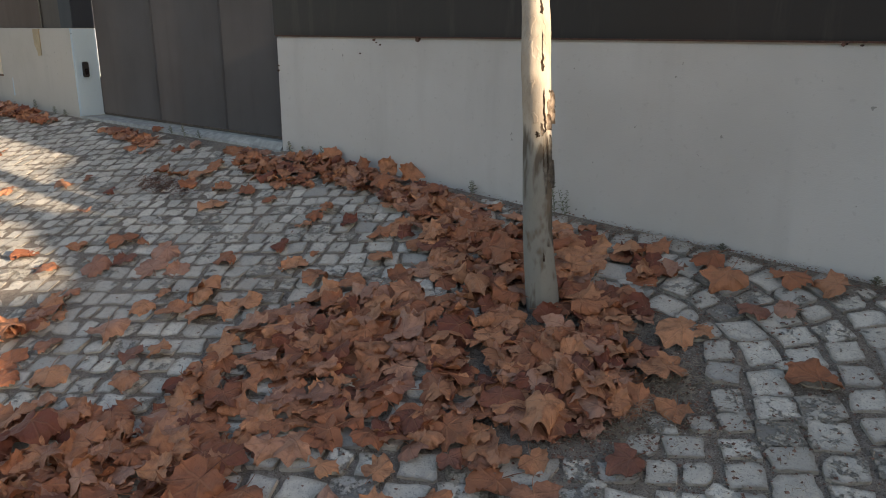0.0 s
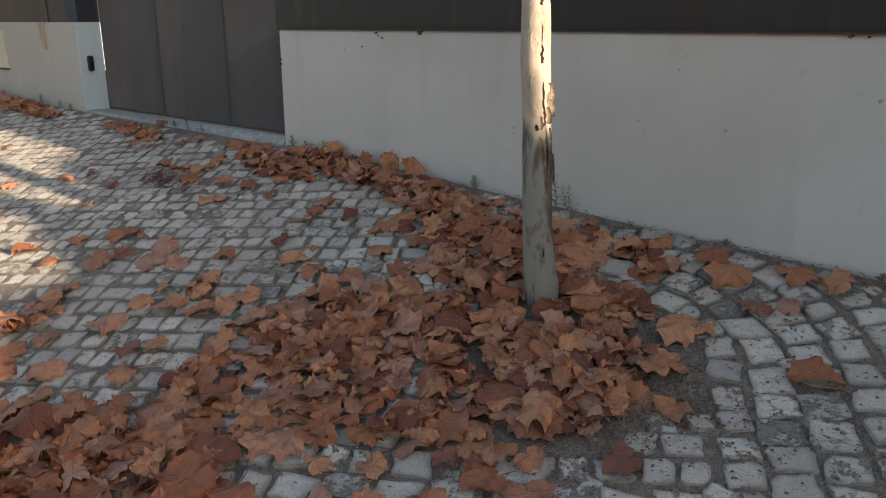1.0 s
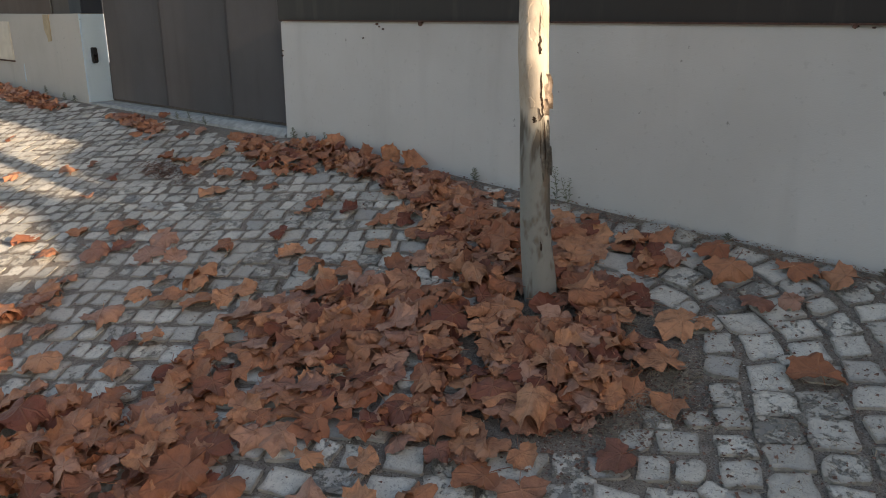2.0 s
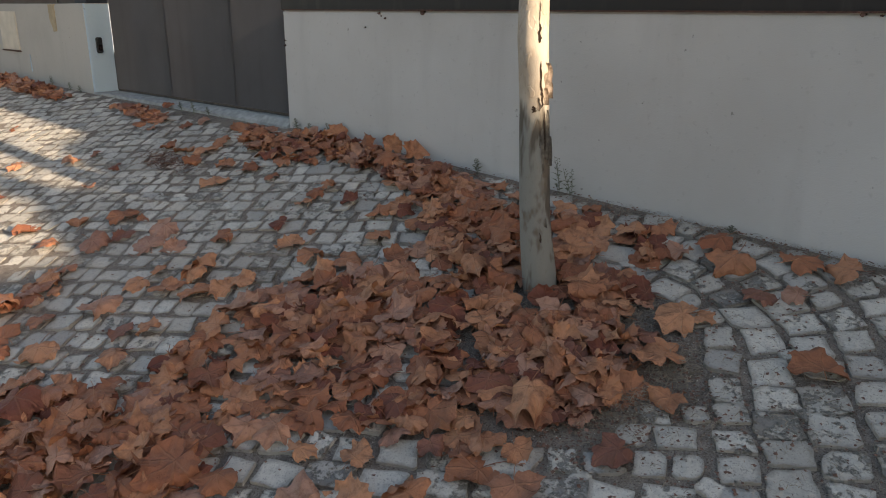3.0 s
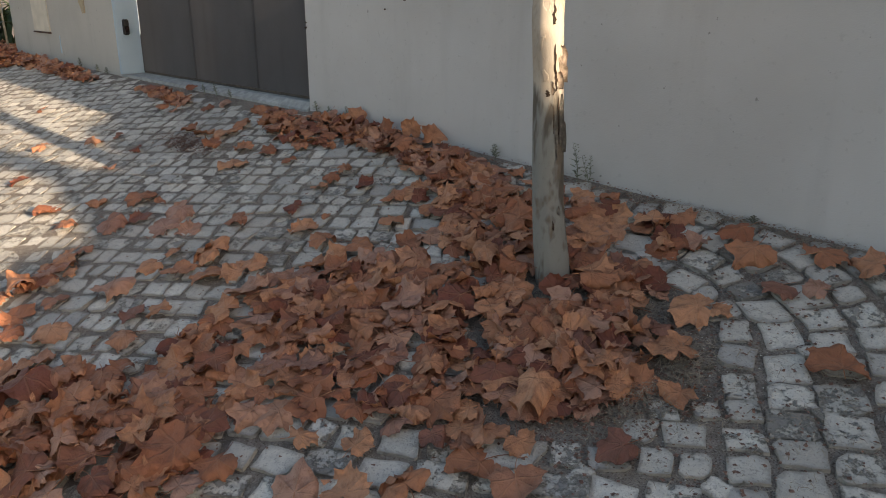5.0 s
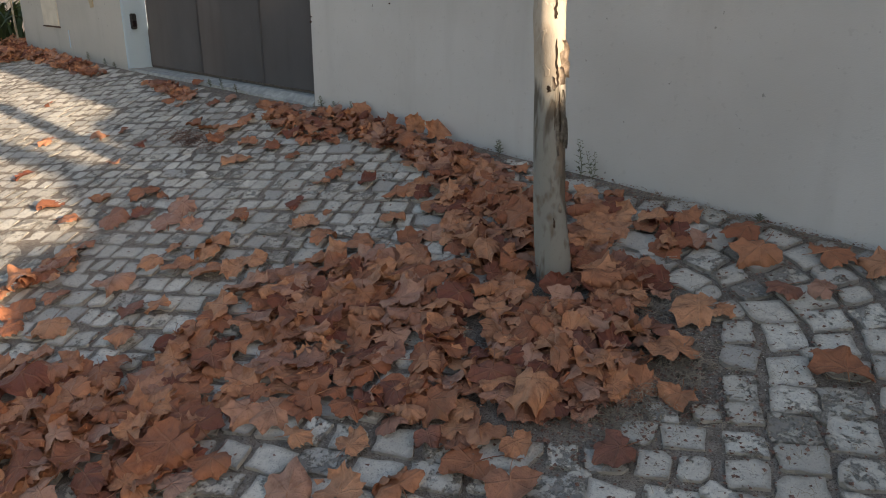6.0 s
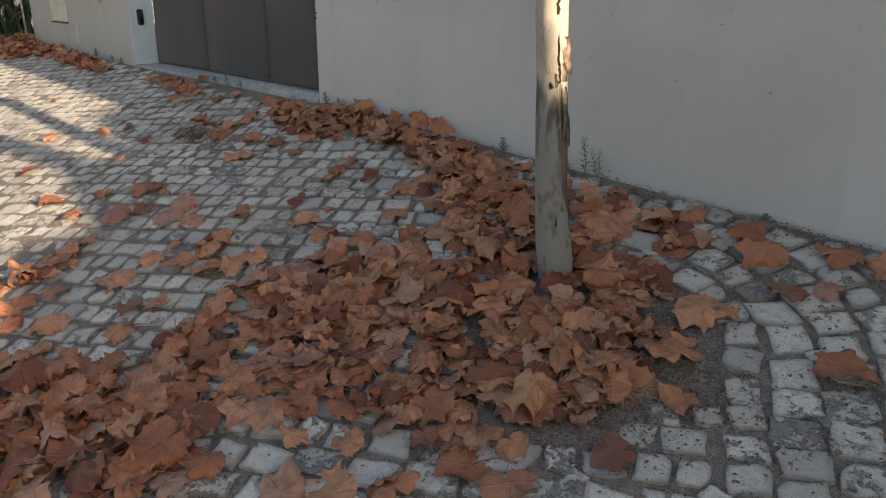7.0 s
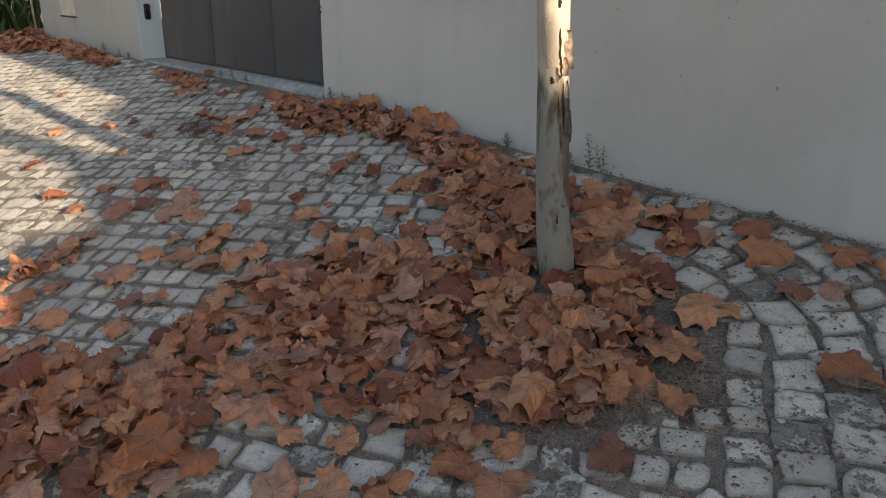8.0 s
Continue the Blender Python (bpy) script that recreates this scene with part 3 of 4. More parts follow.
# heaps: x, y, reach along the heap, reach across, its bearing, number of leaves, height
HEAPS = [
    (-1.52, 1.69, 0.55, 0.26, 28, 120, 0.024),
    (-1.01, 1.79, 0.20, 0.19, 60, 72, 0.038),
    (-1.45, 2.14, 0.40, 0.22, 150, 85, 0.022),
    (-1.78, 1.44, 0.42, 0.20, 38, 34, 0.014),
    (-2.00, 2.36, 0.50, 0.15, 155, 100, 0.030),
    (-2.72, 2.53, 0.50, 0.08, 172, 105, 0.050),
    (-3.25, 2.43, 0.38, 0.10, 170, 60, 0.028),
    (-4.65, 2.44, 0.34, 0.045, 176, 52, 0.018),
    (-6.70, 2.44, 0.95, 0.07, 178, 230, 0.040),
    (-8.00, 2.50, 0.70, 0.30, 170, 260, 0.050),
    (-2.05, 0.62, 0.55, 0.27, 30, 190, 0.046),
    (-1.12, 2.10, 0.16, 0.11, 20, 22, 0.014),
    (-2.86, 0.99, 0.20, 0.13, 70, 12, 0.010),
    (-1.60, 2.46, 0.60, 0.12, 175, 32, 0.010),
    (-1.22, 1.44, 0.34, 0.13, 30, 34, 0.010),
    (-1.68, 1.16, 0.34, 0.15, 38, 26, 0.008),
]
# leaves that lie on top, stretch by stretch: x, y, breadth in centimetres
ROUND_PIT = [
    (-1.05, 2.11, 13), (-1.04, 1.98, 14), (-0.84, 2.11, 17), (-0.75, 2.15, 9), (-0.86, 2.00, 12), (-0.79, 1.94, 18), (-0.91, 2.54, 15), (-0.81, 2.43, 16),
    (-0.68, 2.32, 14), (-0.60, 2.38, 12), (-0.62, 2.57, 16), (-0.51, 2.56, 15), (-0.42, 2.10, 17), (-0.68, 1.78, 12), (-0.71, 1.55, 13), (-0.98, 2.42, 11),
    (-1.29, 2.28, 15), (-1.14, 2.22, 12), (-1.17, 2.48, 14), (-1.09, 2.55, 11), (-1.17, 2.13, 14), (-1.22, 2.00, 10), (-1.25, 2.37, 12), (-1.41, 2.39, 13),
    (-1.34, 2.48, 12), (-0.90, 1.93, 12), (-1.01, 1.83, 13), (-0.91, 1.83, 12), (-0.86, 1.82, 11), (-0.88, 1.74, 12), (-0.81, 1.73, 11),
]
HEAP_EAST = [
    (-0.96, 1.72, 14), (-0.88, 1.66, 13), (-1.04, 1.74, 14), (-1.00, 1.67, 12), (-1.58, 2.23, 20), (-1.49, 1.99, 20), (-1.38, 1.99, 14), (-1.35, 2.04, 11),
    (-1.31, 1.90, 14), (-1.37, 1.84, 13), (-1.28, 1.79, 13), (-1.18, 1.85, 13), (-1.10, 1.85, 13), (-1.14, 1.75, 13), (-1.08, 1.77, 14), (-1.08, 1.67, 12),
    (-1.13, 1.56, 18), (-1.27, 1.62, 11), (-1.09, 1.62, 12), (-0.96, 1.56, 20), (-0.90, 1.58, 12), (-0.97, 1.42, 12), (-0.89, 1.44, 11), (-1.09, 1.44, 11),
    (-0.95, 1.32, 16), (-0.82, 1.34, 17), (-1.00, 1.76, 11), (-1.02, 1.90, 12), (-1.11, 1.94, 12), (-0.85, 1.62, 10), (-1.12, 1.51, 11), (-1.06, 1.55, 11),
]
HEAP_MID = [
    (-1.34, 1.62, 17), (-1.39, 1.49, 13), (-1.50, 1.46, 13), (-1.59, 1.54, 15), (-1.46, 1.60, 16), (-1.55, 1.67, 19), (-1.72, 1.65, 21), (-1.42, 1.75, 17),
    (-1.47, 1.84, 14), (-1.54, 1.77, 12), (-1.70, 1.89, 12), (-1.63, 2.04, 13), (-1.74, 2.08, 12), (-1.78, 2.03, 13), (-1.84, 1.97, 13), (-2.01, 2.03, 12),
    (-1.82, 1.79, 15), (-1.86, 1.71, 13), (-1.95, 1.84, 17), (-2.13, 1.79, 14), (-2.00, 1.75, 13), (-2.01, 1.67, 15), (-1.26, 1.50, 13), (-1.27, 1.37, 13),
    (-1.19, 1.34, 13), (-1.07, 1.33, 11), (-1.05, 1.19, 15), (-1.22, 1.22, 11), (-1.41, 1.36, 14), (-1.52, 1.34, 11), (-1.33, 1.27, 13), (-1.57, 1.89, 13),
]
HEAP_WEST = [
    (-2.07, 1.44, 19), (-2.04, 1.54, 15), (-1.96, 1.53, 12), (-1.94, 1.42, 14), (-1.82, 1.56, 14), (-1.77, 1.48, 14), (-1.88, 1.38, 16), (-1.66, 1.48, 15),
    (-1.65, 1.42, 12), (-1.82, 1.31, 14), (-1.70, 1.36, 11), (-1.82, 1.24, 12), (-1.57, 1.41, 9), (-1.54, 1.29, 13), (-1.66, 1.29, 13), (-1.66, 1.23, 13),
    (-1.64, 1.16, 12), (-1.45, 1.22, 14), (-1.49, 1.13, 16), (-1.35, 1.15, 12), (-1.14, 1.11, 16), (-1.23, 1.04, 15), (-1.99, 1.16, 18), (-1.85, 1.10, 17),
    (-1.89, 1.00, 15), (-1.75, 1.06, 14), (-1.66, 1.10, 12), (-1.74, 0.97, 13), (-1.64, 1.03, 12), (-2.25, 1.49, 14), (-2.23, 1.55, 13), (-2.04, 1.31, 17),
]
CORNER = [
    (-2.14, 0.89, 13), (-2.17, 0.73, 20), (-2.02, 0.82, 15), (-1.94, 0.76, 20), (-1.79, 0.83, 14), (-1.57, 0.88, 20), (-1.45, 0.94, 13), (-1.76, 0.75, 17),
    (-1.93, 0.68, 17), (-1.63, 0.77, 15), (-1.77, 0.67, 14), (-1.82, 0.61, 16), (-1.54, 0.82, 14), (-1.46, 0.88, 14), (-2.06, 0.68, 17), (-2.02, 0.91, 15),
    (-1.90, 0.84, 15), (-1.84, 0.90, 12), (-1.70, 0.87, 14), (-2.16, 0.81, 15), (-2.33, 0.76, 14), (-1.92, 0.62, 17), (-1.85, 0.74, 15), (-1.59, 0.94, 14),
    (-1.63, 0.73, 14), (-2.34, 0.84, 11), (-2.05, 0.98, 11), (-2.21, 0.64, 19), (-2.02, 0.57, 20), (-2.86, 0.96, 20), (-2.71, 0.88, 16), (-2.57, 0.83, 15),
]
LONE_WEST = [
    (-2.52, 1.16, 18), (-2.58, 1.32, 12), (-2.44, 1.38, 14), (-2.46, 1.50, 21), (-2.30, 1.41, 16), (-2.67, 1.01, 12), (-2.78, 1.04, 8), (-2.33, 1.13, 11),
    (-2.25, 1.19, 11), (-2.21, 1.04, 14), (-2.45, 0.91, 16), (-2.94, 1.14, 16), (-2.84, 1.52, 19), (-2.72, 1.57, 13), (-3.04, 1.39, 16), (-3.34, 1.45, 11),
    (-3.20, 1.59, 16), (-3.06, 1.62, 8), (-2.88, 1.60, 16), (-3.02, 1.50, 14), (-3.51, 1.28, 15), (-3.24, 1.28, 15), (-2.89, 1.11, 15), (-4.06, 1.35, 12),
    (-4.52, 1.61, 13), (-5.35, 1.91, 10), (-3.72, 1.67, 8), (-3.84, 1.86, 9), (-4.21, 1.81, 15), (-4.19, 1.92, 9), (-2.59, 1.42, 9), (-2.95, 1.23, 10),
]
LONE_NORTH = [
    (-2.59, 1.70, 15), (-2.29, 1.82, 15), (-2.47, 1.89, 11), (-2.28, 1.92, 5), (-3.13, 2.02, 15), (-3.25, 2.16, 13), (-3.45, 2.09, 12), (-2.55, 2.15, 12),
    (-2.53, 2.08, 9), (-2.99, 2.30, 14), (-3.67, 2.17, 16), (-3.53, 2.22, 15), (-3.82, 2.18, 13), (-3.55, 2.34, 14), (-3.09, 2.20, 13), (-2.90, 2.18, 10),
    (-4.27, 2.32, 10), (-4.06, 2.41, 9), (-4.02, 2.50, 11), (-4.41, 2.30, 10), (-2.35, 2.18, 12), (-2.15, 2.17, 14), (-2.53, 2.24, 13), (-1.92, 2.16, 14),
    (-1.89, 2.26, 13), (-2.11, 2.22, 14), (-2.06, 2.33, 13), (-1.89, 2.42, 14), (-1.74, 2.44, 13), (-1.89, 2.53, 12), (-4.59, 2.60, 10), (-3.27, 2.36, 15),
]


def mound(x, y):
    """How high the heaps stand at a place."""
    top = 0.0
    for x0, y0, long, wide, bearing, count, height in HEAPS:
        c, s = math.cos(radians(bearing)), math.sin(radians(bearing))
        u, v = (c * (x - x0) + s * (y - y0)) / long, (c * (y - y0) - s * (x - x0)) / wide
        top = max(top, height * max(0.0, 1 - 0.7 * (u * u + v * v)))
    return top


def pick_leaf(rng, top):
    """High on a heap the leaves are curled, low on the stones some lie flat."""
    wish = rng.gauss(0.75 + 14 * top, 0.3)
    return min(range(len(CURLS)), key=lambda k: abs(CURLS[k] - wish) + rng.uniform(0, 0.25))


def scatter_leaves():
    rng = random.Random(11)
    spots = []
    for stretch in (ROUND_PIT, HEAP_EAST, HEAP_MID, HEAP_WEST, CORNER, LONE_WEST, LONE_NORTH):
        for x, y, broad in stretch:
            top = mound(x, y)
            steep = 6 + 160 * top
            m = leaf_pose(x, y, 0.005 + 0.8 * top + rng.uniform(0, 0.008), rng.uniform(0, 360), broad * 0.0103 * rng.uniform(0.92, 1.08), rng.gauss(0, steep), rng.gauss(0, steep))
            spots.append((m, pick_leaf(rng, top), True))
    # a few leaves stand on edge against the foot of the wall and of the tree
    for x, y, turn, size, kind in ((-2.93, 2.63, 30, 0.13, 4), (-2.38, 2.62, 40, 0.15, 9), (-2.55, 2.64, 62, 0.13, 7), (-2.70, 2.62, 10, 0.11, 11), (-1.20, 1.975, 42, 0.105, 2)):
        m = Matrix.Translation((x, y, ground_z(x, y) + 0.42 * size)) @ pose(0, 0, 0, 0, 0, turn) @ pose(0, 0, 0, 72, 8, 0) @ Matrix.Scale(size, 4)
        spots.append((m, kind, True))
    for x0, y0, long, wide, bearing, count, height in HEAPS:
        c, s = math.cos(radians(bearing)), math.sin(radians(bearing))
        for k in range(count):
            while True:
                far, way = rng.random() ** 0.55 * 1.1, rng.uniform(0, 2 * math.pi)
                u, v = far * math.cos(way) + rng.gauss(0, 0.06), far * math.sin(way) + rng.gauss(0, 0.06)
                x, y = x0 + c * u * long - s * v * wide, y0 + s * u * long + c * v * wide
                off = math.hypot(x - TREE[0], y - TREE[1])
                front = LEFT_Y if x < POST_X and x > -7.9 else WALL_Y
                before = 0.62 * (x - TREE[0]) - 0.78 * (y - TREE[1]) > 0.6 * off
                if off > (0.15 if before else 0.09) and y < front - 0.06 and u * u + v * v < 3.2:
                    break
            top = height * max(0.0, 1 - 0.75 * (u * u + v * v))
            lift = 0.004 + 0.85 * top * (k + 0.5) / count + rng.uniform(0, 0.005)
            steep = 8 + 190 * top
            size = min(0.20, max(0.075, rng.gauss(0.128, 0.028))) * (0.80 if x < -2.3 else 1.0)
            m = leaf_pose(x, y, lift, rng.uniform(0, 360), size, rng.gauss(0, steep), rng.gauss(0, steep))
            spots.append((m, pick_leaf(rng, top), False))
    return spots


def build_leaves():
    spots = scatter_leaves()
    singles = [s for s in spots if s[2]]
    rest = [s for s in spots if not s[2]]
    # of the heaps, the top leaves of the stretch round the tree are things of their own
    near = [s for s in rest if -2.3 < s[0].translation.x < -0.7 and 1.0 < s[0].translation.y < 2.3]
    near.sort(key=lambda s: ground_z(s[0].translation.x, s[0].translation.y) - s[0].translation.z)
    chosen = near[: 296 - len(singles)]
    taken = {id(s) for s in chosen}
    for m, kind, lone in singles + chosen:
        ob = new("plane_leaf", LEAF_MESHES[kind])
        ob.matrix_world = m
        heaped = mound(m.translation.x, m.translation.y) > 0.004
        where = "curled dry brown plane leaf in a heap under a tree" if heaped else "dry brown plane leaf lying alone on pale paving stones"
        tagged(ob, where, "leaf", "fallen leaves")
    verts, faces, uvs, n = [], [], [], 0
    for s in rest:
        if id(s) in taken:
            continue
        m, kind = np.array(s[0]), s[1]
        v, f, uv = LEAVES[kind]
        verts.append(v @ m[:3, :3].T + m[:3, 3])
        faces += [tuple(i + n for i in face) for face in f]
        uvs += uv
        n += len(v)
    ob = new("leaf_litter", with_uv(mesh_of("leaf_litter", np.concatenate(verts), faces, LEAF, True), uvs))
    tagged(ob, "drifts of dry brown plane leaves on paving and along walls", "fallen leaves", kind="stuff")


build_leaves()


# ---- weeds, straw and the strap-leaved plant ----
def build_weed(x, y, height, seed):
    weed = tagged(new("weed"), "thin grey-green weed at the foot of a white wall", "weed", "weeds along the wall")
    rng, z = random.Random(seed), ground_z(x, y) - 0.01
    for s in range(2):
        lean = Vector((rng.uniform(-0.12, 0.12), rng.uniform(-0.12, 0.0), 1))
        pts = [Vector((x, y, z)) + lean * height * t + Vector((0.01 * math.sin(4 * t + s), 0, 0)) for t in (0, 0.35, 0.7, 1.0)]
        stem = part("stem", tube(pts, [0.0014, 0.0012, 0.0010, 0.0006], 5), WEED, weed)
        bm = bmesh.new()
        for k in range(15):
            t = 0.15 + 0.85 * k / 15
            p = Vector((x, y, z)) + lean * height * t
            a = 2.4 * k
            out, up = Vector((math.cos(a), math.sin(a), 0.5)), Vector((0, 0, 1))
            side = out.cross(up).normalized() * 0.0038
            tip = p + out * 0.030 * (1.2 - t)
            mid = p + out * 0.016 * (1.2 - t) + up * 0.003
            bm.faces.new([bm.verts.new(q) for q in (p, mid + side, tip, mid - side)])
        part("foliage", bm, WEED, stem)


for i, (x, y, h) in enumerate([(-2.04, 2.655, 0.07), (-1.605, 2.64, 0.16), (-1.555, 2.645, 0.12), (-1.70, 2.65, 0.06), (-3.05, 2.66, 0.08), (-0.9, 2.655, 0.035), (-6.3, 2.56, 0.09), (-4.28, 2.60, 0.08), (-4.42, 2.595, 0.06), (-4.12, 2.605, 0.06), (-3.20, 2.655, 0.06), (-3.32, 2.655, 0.07), (-2.98, 2.655, 0.07), (-5.95, 2.55, 0.07), (-5.78, 2.55, 0.06), (-0.40, 2.655, 0.04)]):
    build_weed(x, y, h, i)


def build_straw():
    """Dry grass bits in the tree pit and along the foot of the wall."""
    rng = random.Random(5)
    verts, faces = [], []
    spots = [(-0.80, 1.72, 0.12, 0.13, 1300), (-0.74, 1.90, 0.07, 0.09, 700), (-0.95, 2.12, 0.12, 0.10, 260), (-1.22, 1.93, 0.08, 0.06, 260), (-1.00, 2.00, 0.20, 0.16, 200), (-1.05, 2.63, 0.35, 0.03, 700), (-1.9, 2.63, 0.5, 0.03, 150), (-0.55, 2.64, 0.3, 0.025, 400), (-4.4, 2.55, 0.35, 0.02, 160), (-6.2, 2.52, 0.4, 0.04, 120), (-1.30, 1.88, 0.10, 0.08, 90), (-1.75, 1.95, 0.7, 0.4, 120), (-0.5, 1.95, 0.5, 0.5, 900)]
    for x0, y0, wx, wy, count in spots:
        for _ in range(count):
            x, y = rng.gauss(x0, wx * 0.6), min(rng.gauss(y0, wy * 0.6), WALL_Y - 0.004)
            z = ground_z(x, y) + rng.uniform(-0.008, 0.010)
            a, rise, length = rng.uniform(0, 6.3), rng.choice((0.03, 0.06, 0.12, 0.4)) * rng.random(), rng.uniform(0.010, 0.042)
            way = Vector((math.cos(a), math.sin(a), rise)).normalized() * length
            side = Vector((-math.sin(a), math.cos(a), 0.3)) * rng.uniform(0.0005, 0.0010)
            p, n = Vector((x, y, z)), len(verts)
            bend = Vector((0, 0, 0.15 * length))
            verts += [p - side, p + side, p + way * 0.5 + side + bend, p + way * 0.5 - side + bend, p + way]
            faces += [(n, n + 1, n + 2, n + 3), (n + 3, n + 2, n + 4)]
    ob = new("dry_grass", mesh_of("dry_grass", verts, faces, STRAW))
    tagged(ob, "dry straw-coloured grass bits in soil", "dry grass", kind="stuff")
    # grit and pebbles
    verts, faces = [], []
    for _ in range(1700):
        x, y = rng.uniform(-3.2, -0.1), rng.uniform(0.9, 2.66)
        if rng.random() < 0.3:
            x, y = rng.gauss(-0.86, 0.12), rng.gauss(1.74, 0.14)
        z, r, n = ground_z(x, y) - 0.007, rng.uniform(0.001, 0.003), len(verts)
        a = rng.uniform(0, 2)
        verts += [(x + r * math.cos(a + q), y + r * math.sin(a + q), z) for q in (0, 1.4, 3.2, 4.7)] + [(x + 0.2 * r, y, z + r * 1.1)]
        faces += [(n, n + 1, n + 4), (n + 1, n + 2, n + 4), (n + 2, n + 3, n + 4), (n + 3, n, n + 4)]
    ob = new("grit", mesh_of("grit", verts, faces, STONE))
    tagged(ob, "loose pale grit on the soil between stones", "grit", kind="stuff")


build_straw()


def build_crumbs():
    """Crushed leaf crumbs that lie in the joints and in a few small drifts."""
    rng = random.Random(17)
    verts, faces = [], []
    for x0, y0, wx, wy, count in [(-3.64, 2.06, 0.13, 0.04, 1900), (-2.35, 2.25, 0.5, 0.2, 350), (-0.84, 1.74, 0.12, 0.17, 1300), (-1.5, 1.6, 0.8, 0.5, 900), (-1.1, 2.62, 0.9, 0.03, 1500), (-2.2, 1.0, 0.6, 0.4, 500), (-0.5, 2.0, 0.35, 0.4, 1500)]:
        for _ in range(count):
            x, y = rng.gauss(x0, wx), min(rng.gauss(y0, wy), WALL_Y - 0.01)
            if math.hypot(x - TREE[0], y - TREE[1]) < 0.065:
                continue
            z, r, a, n = ground_z(x, y) + rng.uniform(-0.004, 0.007), rng.uniform(0.002, 0.008), rng.uniform(0, 6), len(verts)
            verts += [(x + r * rng.uniform(0.5, 1.2) * math.cos(a + q), y + r * rng.uniform(0.5, 1.2) * math.sin(a + q), z + rng.uniform(0, 0.8) * r) for q in (0, 1.5, 3.1, 4.6)]
            faces += [(n, n + 1, n + 2), (n, n + 2, n + 3)]
    ob = new("leaf_crumbs", mesh_of("leaf_crumbs", verts, faces, CRUMB))
    tagged(ob, "crushed brown leaf crumbs in the paving joints", "leaf crumbs", kind="stuff")


build_crumbs()


def build_strap_plant():
    plant = tagged(new("strap_leaf_plant"), "clump of arching green strap leaves beyond a wall's end", "plant")
    rng = random.Random(8)
    x0, y0 = -8.75, 2.62
    for k in range(75):
        a, length, wide = rng.uniform(0, 6.3), rng.uniform(0.5, 0.85), rng.uniform(0.016, 0.028)
        bx, by = x0 + rng.gauss(0, 0.28), y0 + rng.gauss(0, 0.22)
        base = Vector((bx, by, ground_z(bx, by)))
        out, side = Vector((math.cos(a), math.sin(a), 0)), Vector((-math.sin(a), math.cos(a), 0))
        reach = rng.uniform(0.35, 0.9)
        bm, rows = bmesh.new(), []
        for i in range(7):
            t = i / 6
            p = base + out * length * reach * t**1.4 + Vector((0, 0, length * (1.15 * t - (0.5 + 0.5 * reach) * t**2.6)))
            w = wide * (1 - t**3) + 0.001
            rows.append([bm.verts.new(p - side * w + Vector((0, 0, 0.3 * w))), bm.verts.new(p), bm.verts.new(p + side * w + Vector((0, 0, 0.3 * w)))])
        for r0, r1 in zip(rows, rows[1:]):
            for i in range(2):
                bm.faces.new((r0[i], r0[i + 1], r1[i + 1], r1[i]))
        part("leaf", bm, STRAP, plant, smooth=True)


build_strap_plant()
cane = tube([(-8.00, 2.56, 0.30), (-8.06, 2.57, 0.60), (-8.16, 2.60, 0.95), (-8.28, 2.62, 1.30)], [0.011, 0.010, 0.009, 0.008], 8)
tagged(part("plant_cane", cane, STRAW), "pale bare cane leaning beside a wall's end", "cane")


# ---- paving: rows of rough limestone setts, and a ring of them round the tree pit ----
PIT, PIT_IN, PIT_DOWN = (-1.04, 1.82), 0.397, 0.345  # its centre, and how far it reaches
ROW_TURN = 28.0


def sett_outline(rng):
    """A rough quadrangle with nicked corners, one unit across."""
    pts = []
    for k in range(4):
        cx, cy = ((-0.5, -0.5), (0.5, -0.5), (0.5, 0.5), (-0.5, 0.5))[k]
        cx, cy = cx + rng.uniform(-0.14, 0.10), cy + rng.uniform(-0.13, 0.10)
        pts.append((cx, cy))
    out = []
    for k in range(4):
        (ax, ay), (bx, by), (zx, zy) = pts[k], pts[(k + 1) % 4], pts[k - 1]
        nick = rng.choice((0.02, 0.03, 0.05, 0.08, 0.18))
        out.append((ax + (zx - ax) * nick, ay + (zy - ay) * nick))
        out.append((ax + (bx - ax) * nick, ay + (by - ay) * nick))
        for t in (0.36, 0.68):
            t, push = t + rng.uniform(-0.08, 0.08), rng.uniform(-0.045, 0.05)
            mx, my = ax + (bx - ax) * t, ay + (by - ay) * t
            out.append((mx + (by - ay) * push, my - (bx - ax) * push))
    return out


def with_rim(me, copies=1):
    """Marks how near each point of a stone lies to its broken edge."""
    one = [1.0] * 16 + [0.95] * 16 + [0.0]
    me.attributes.new("rim", "FLOAT", "POINT").data.foreach_set("value", one * copies)
    return me


def sett_shape(seed):
    rng = random.Random(seed)
    rim = sett_outline(rng)
    n, verts = len(rim), []
    tilt = (rng.uniform(-0.004, 0.004), rng.uniform(-0.004, 0.004))
    for scale, z in ((1.03, -0.035), (0.985, 0.001)):
        for x, y in rim:
            jag = rng.uniform(-0.022, 0.022) if z > -0.01 else 0
            verts.append((x * (scale + jag), y * (scale + jag), z + (tilt[0] * x + tilt[1] * y + rng.uniform(-0.0012, 0.0008) if z > -0.03 else 0)))
    verts.append((rng.uniform(-0.1, 0.1), rng.uniform(-0.1, 0.1), rng.uniform(0.0, 0.0025)))
    faces = []
    for k in range(n):
        faces.append((k, (k + 1) % n, (k + 1) % n + n, k + n))
    faces += [(n + k, n + (k + 1) % n, 2 * n) for k in range(n)]
    return np.array(verts), faces


SETTS = [sett_shape(200 + k) for k in range(24)]
SETT_MESHES = [with_rim(mesh_of("paving_stone", v, f, STONE)) for v, f in SETTS]


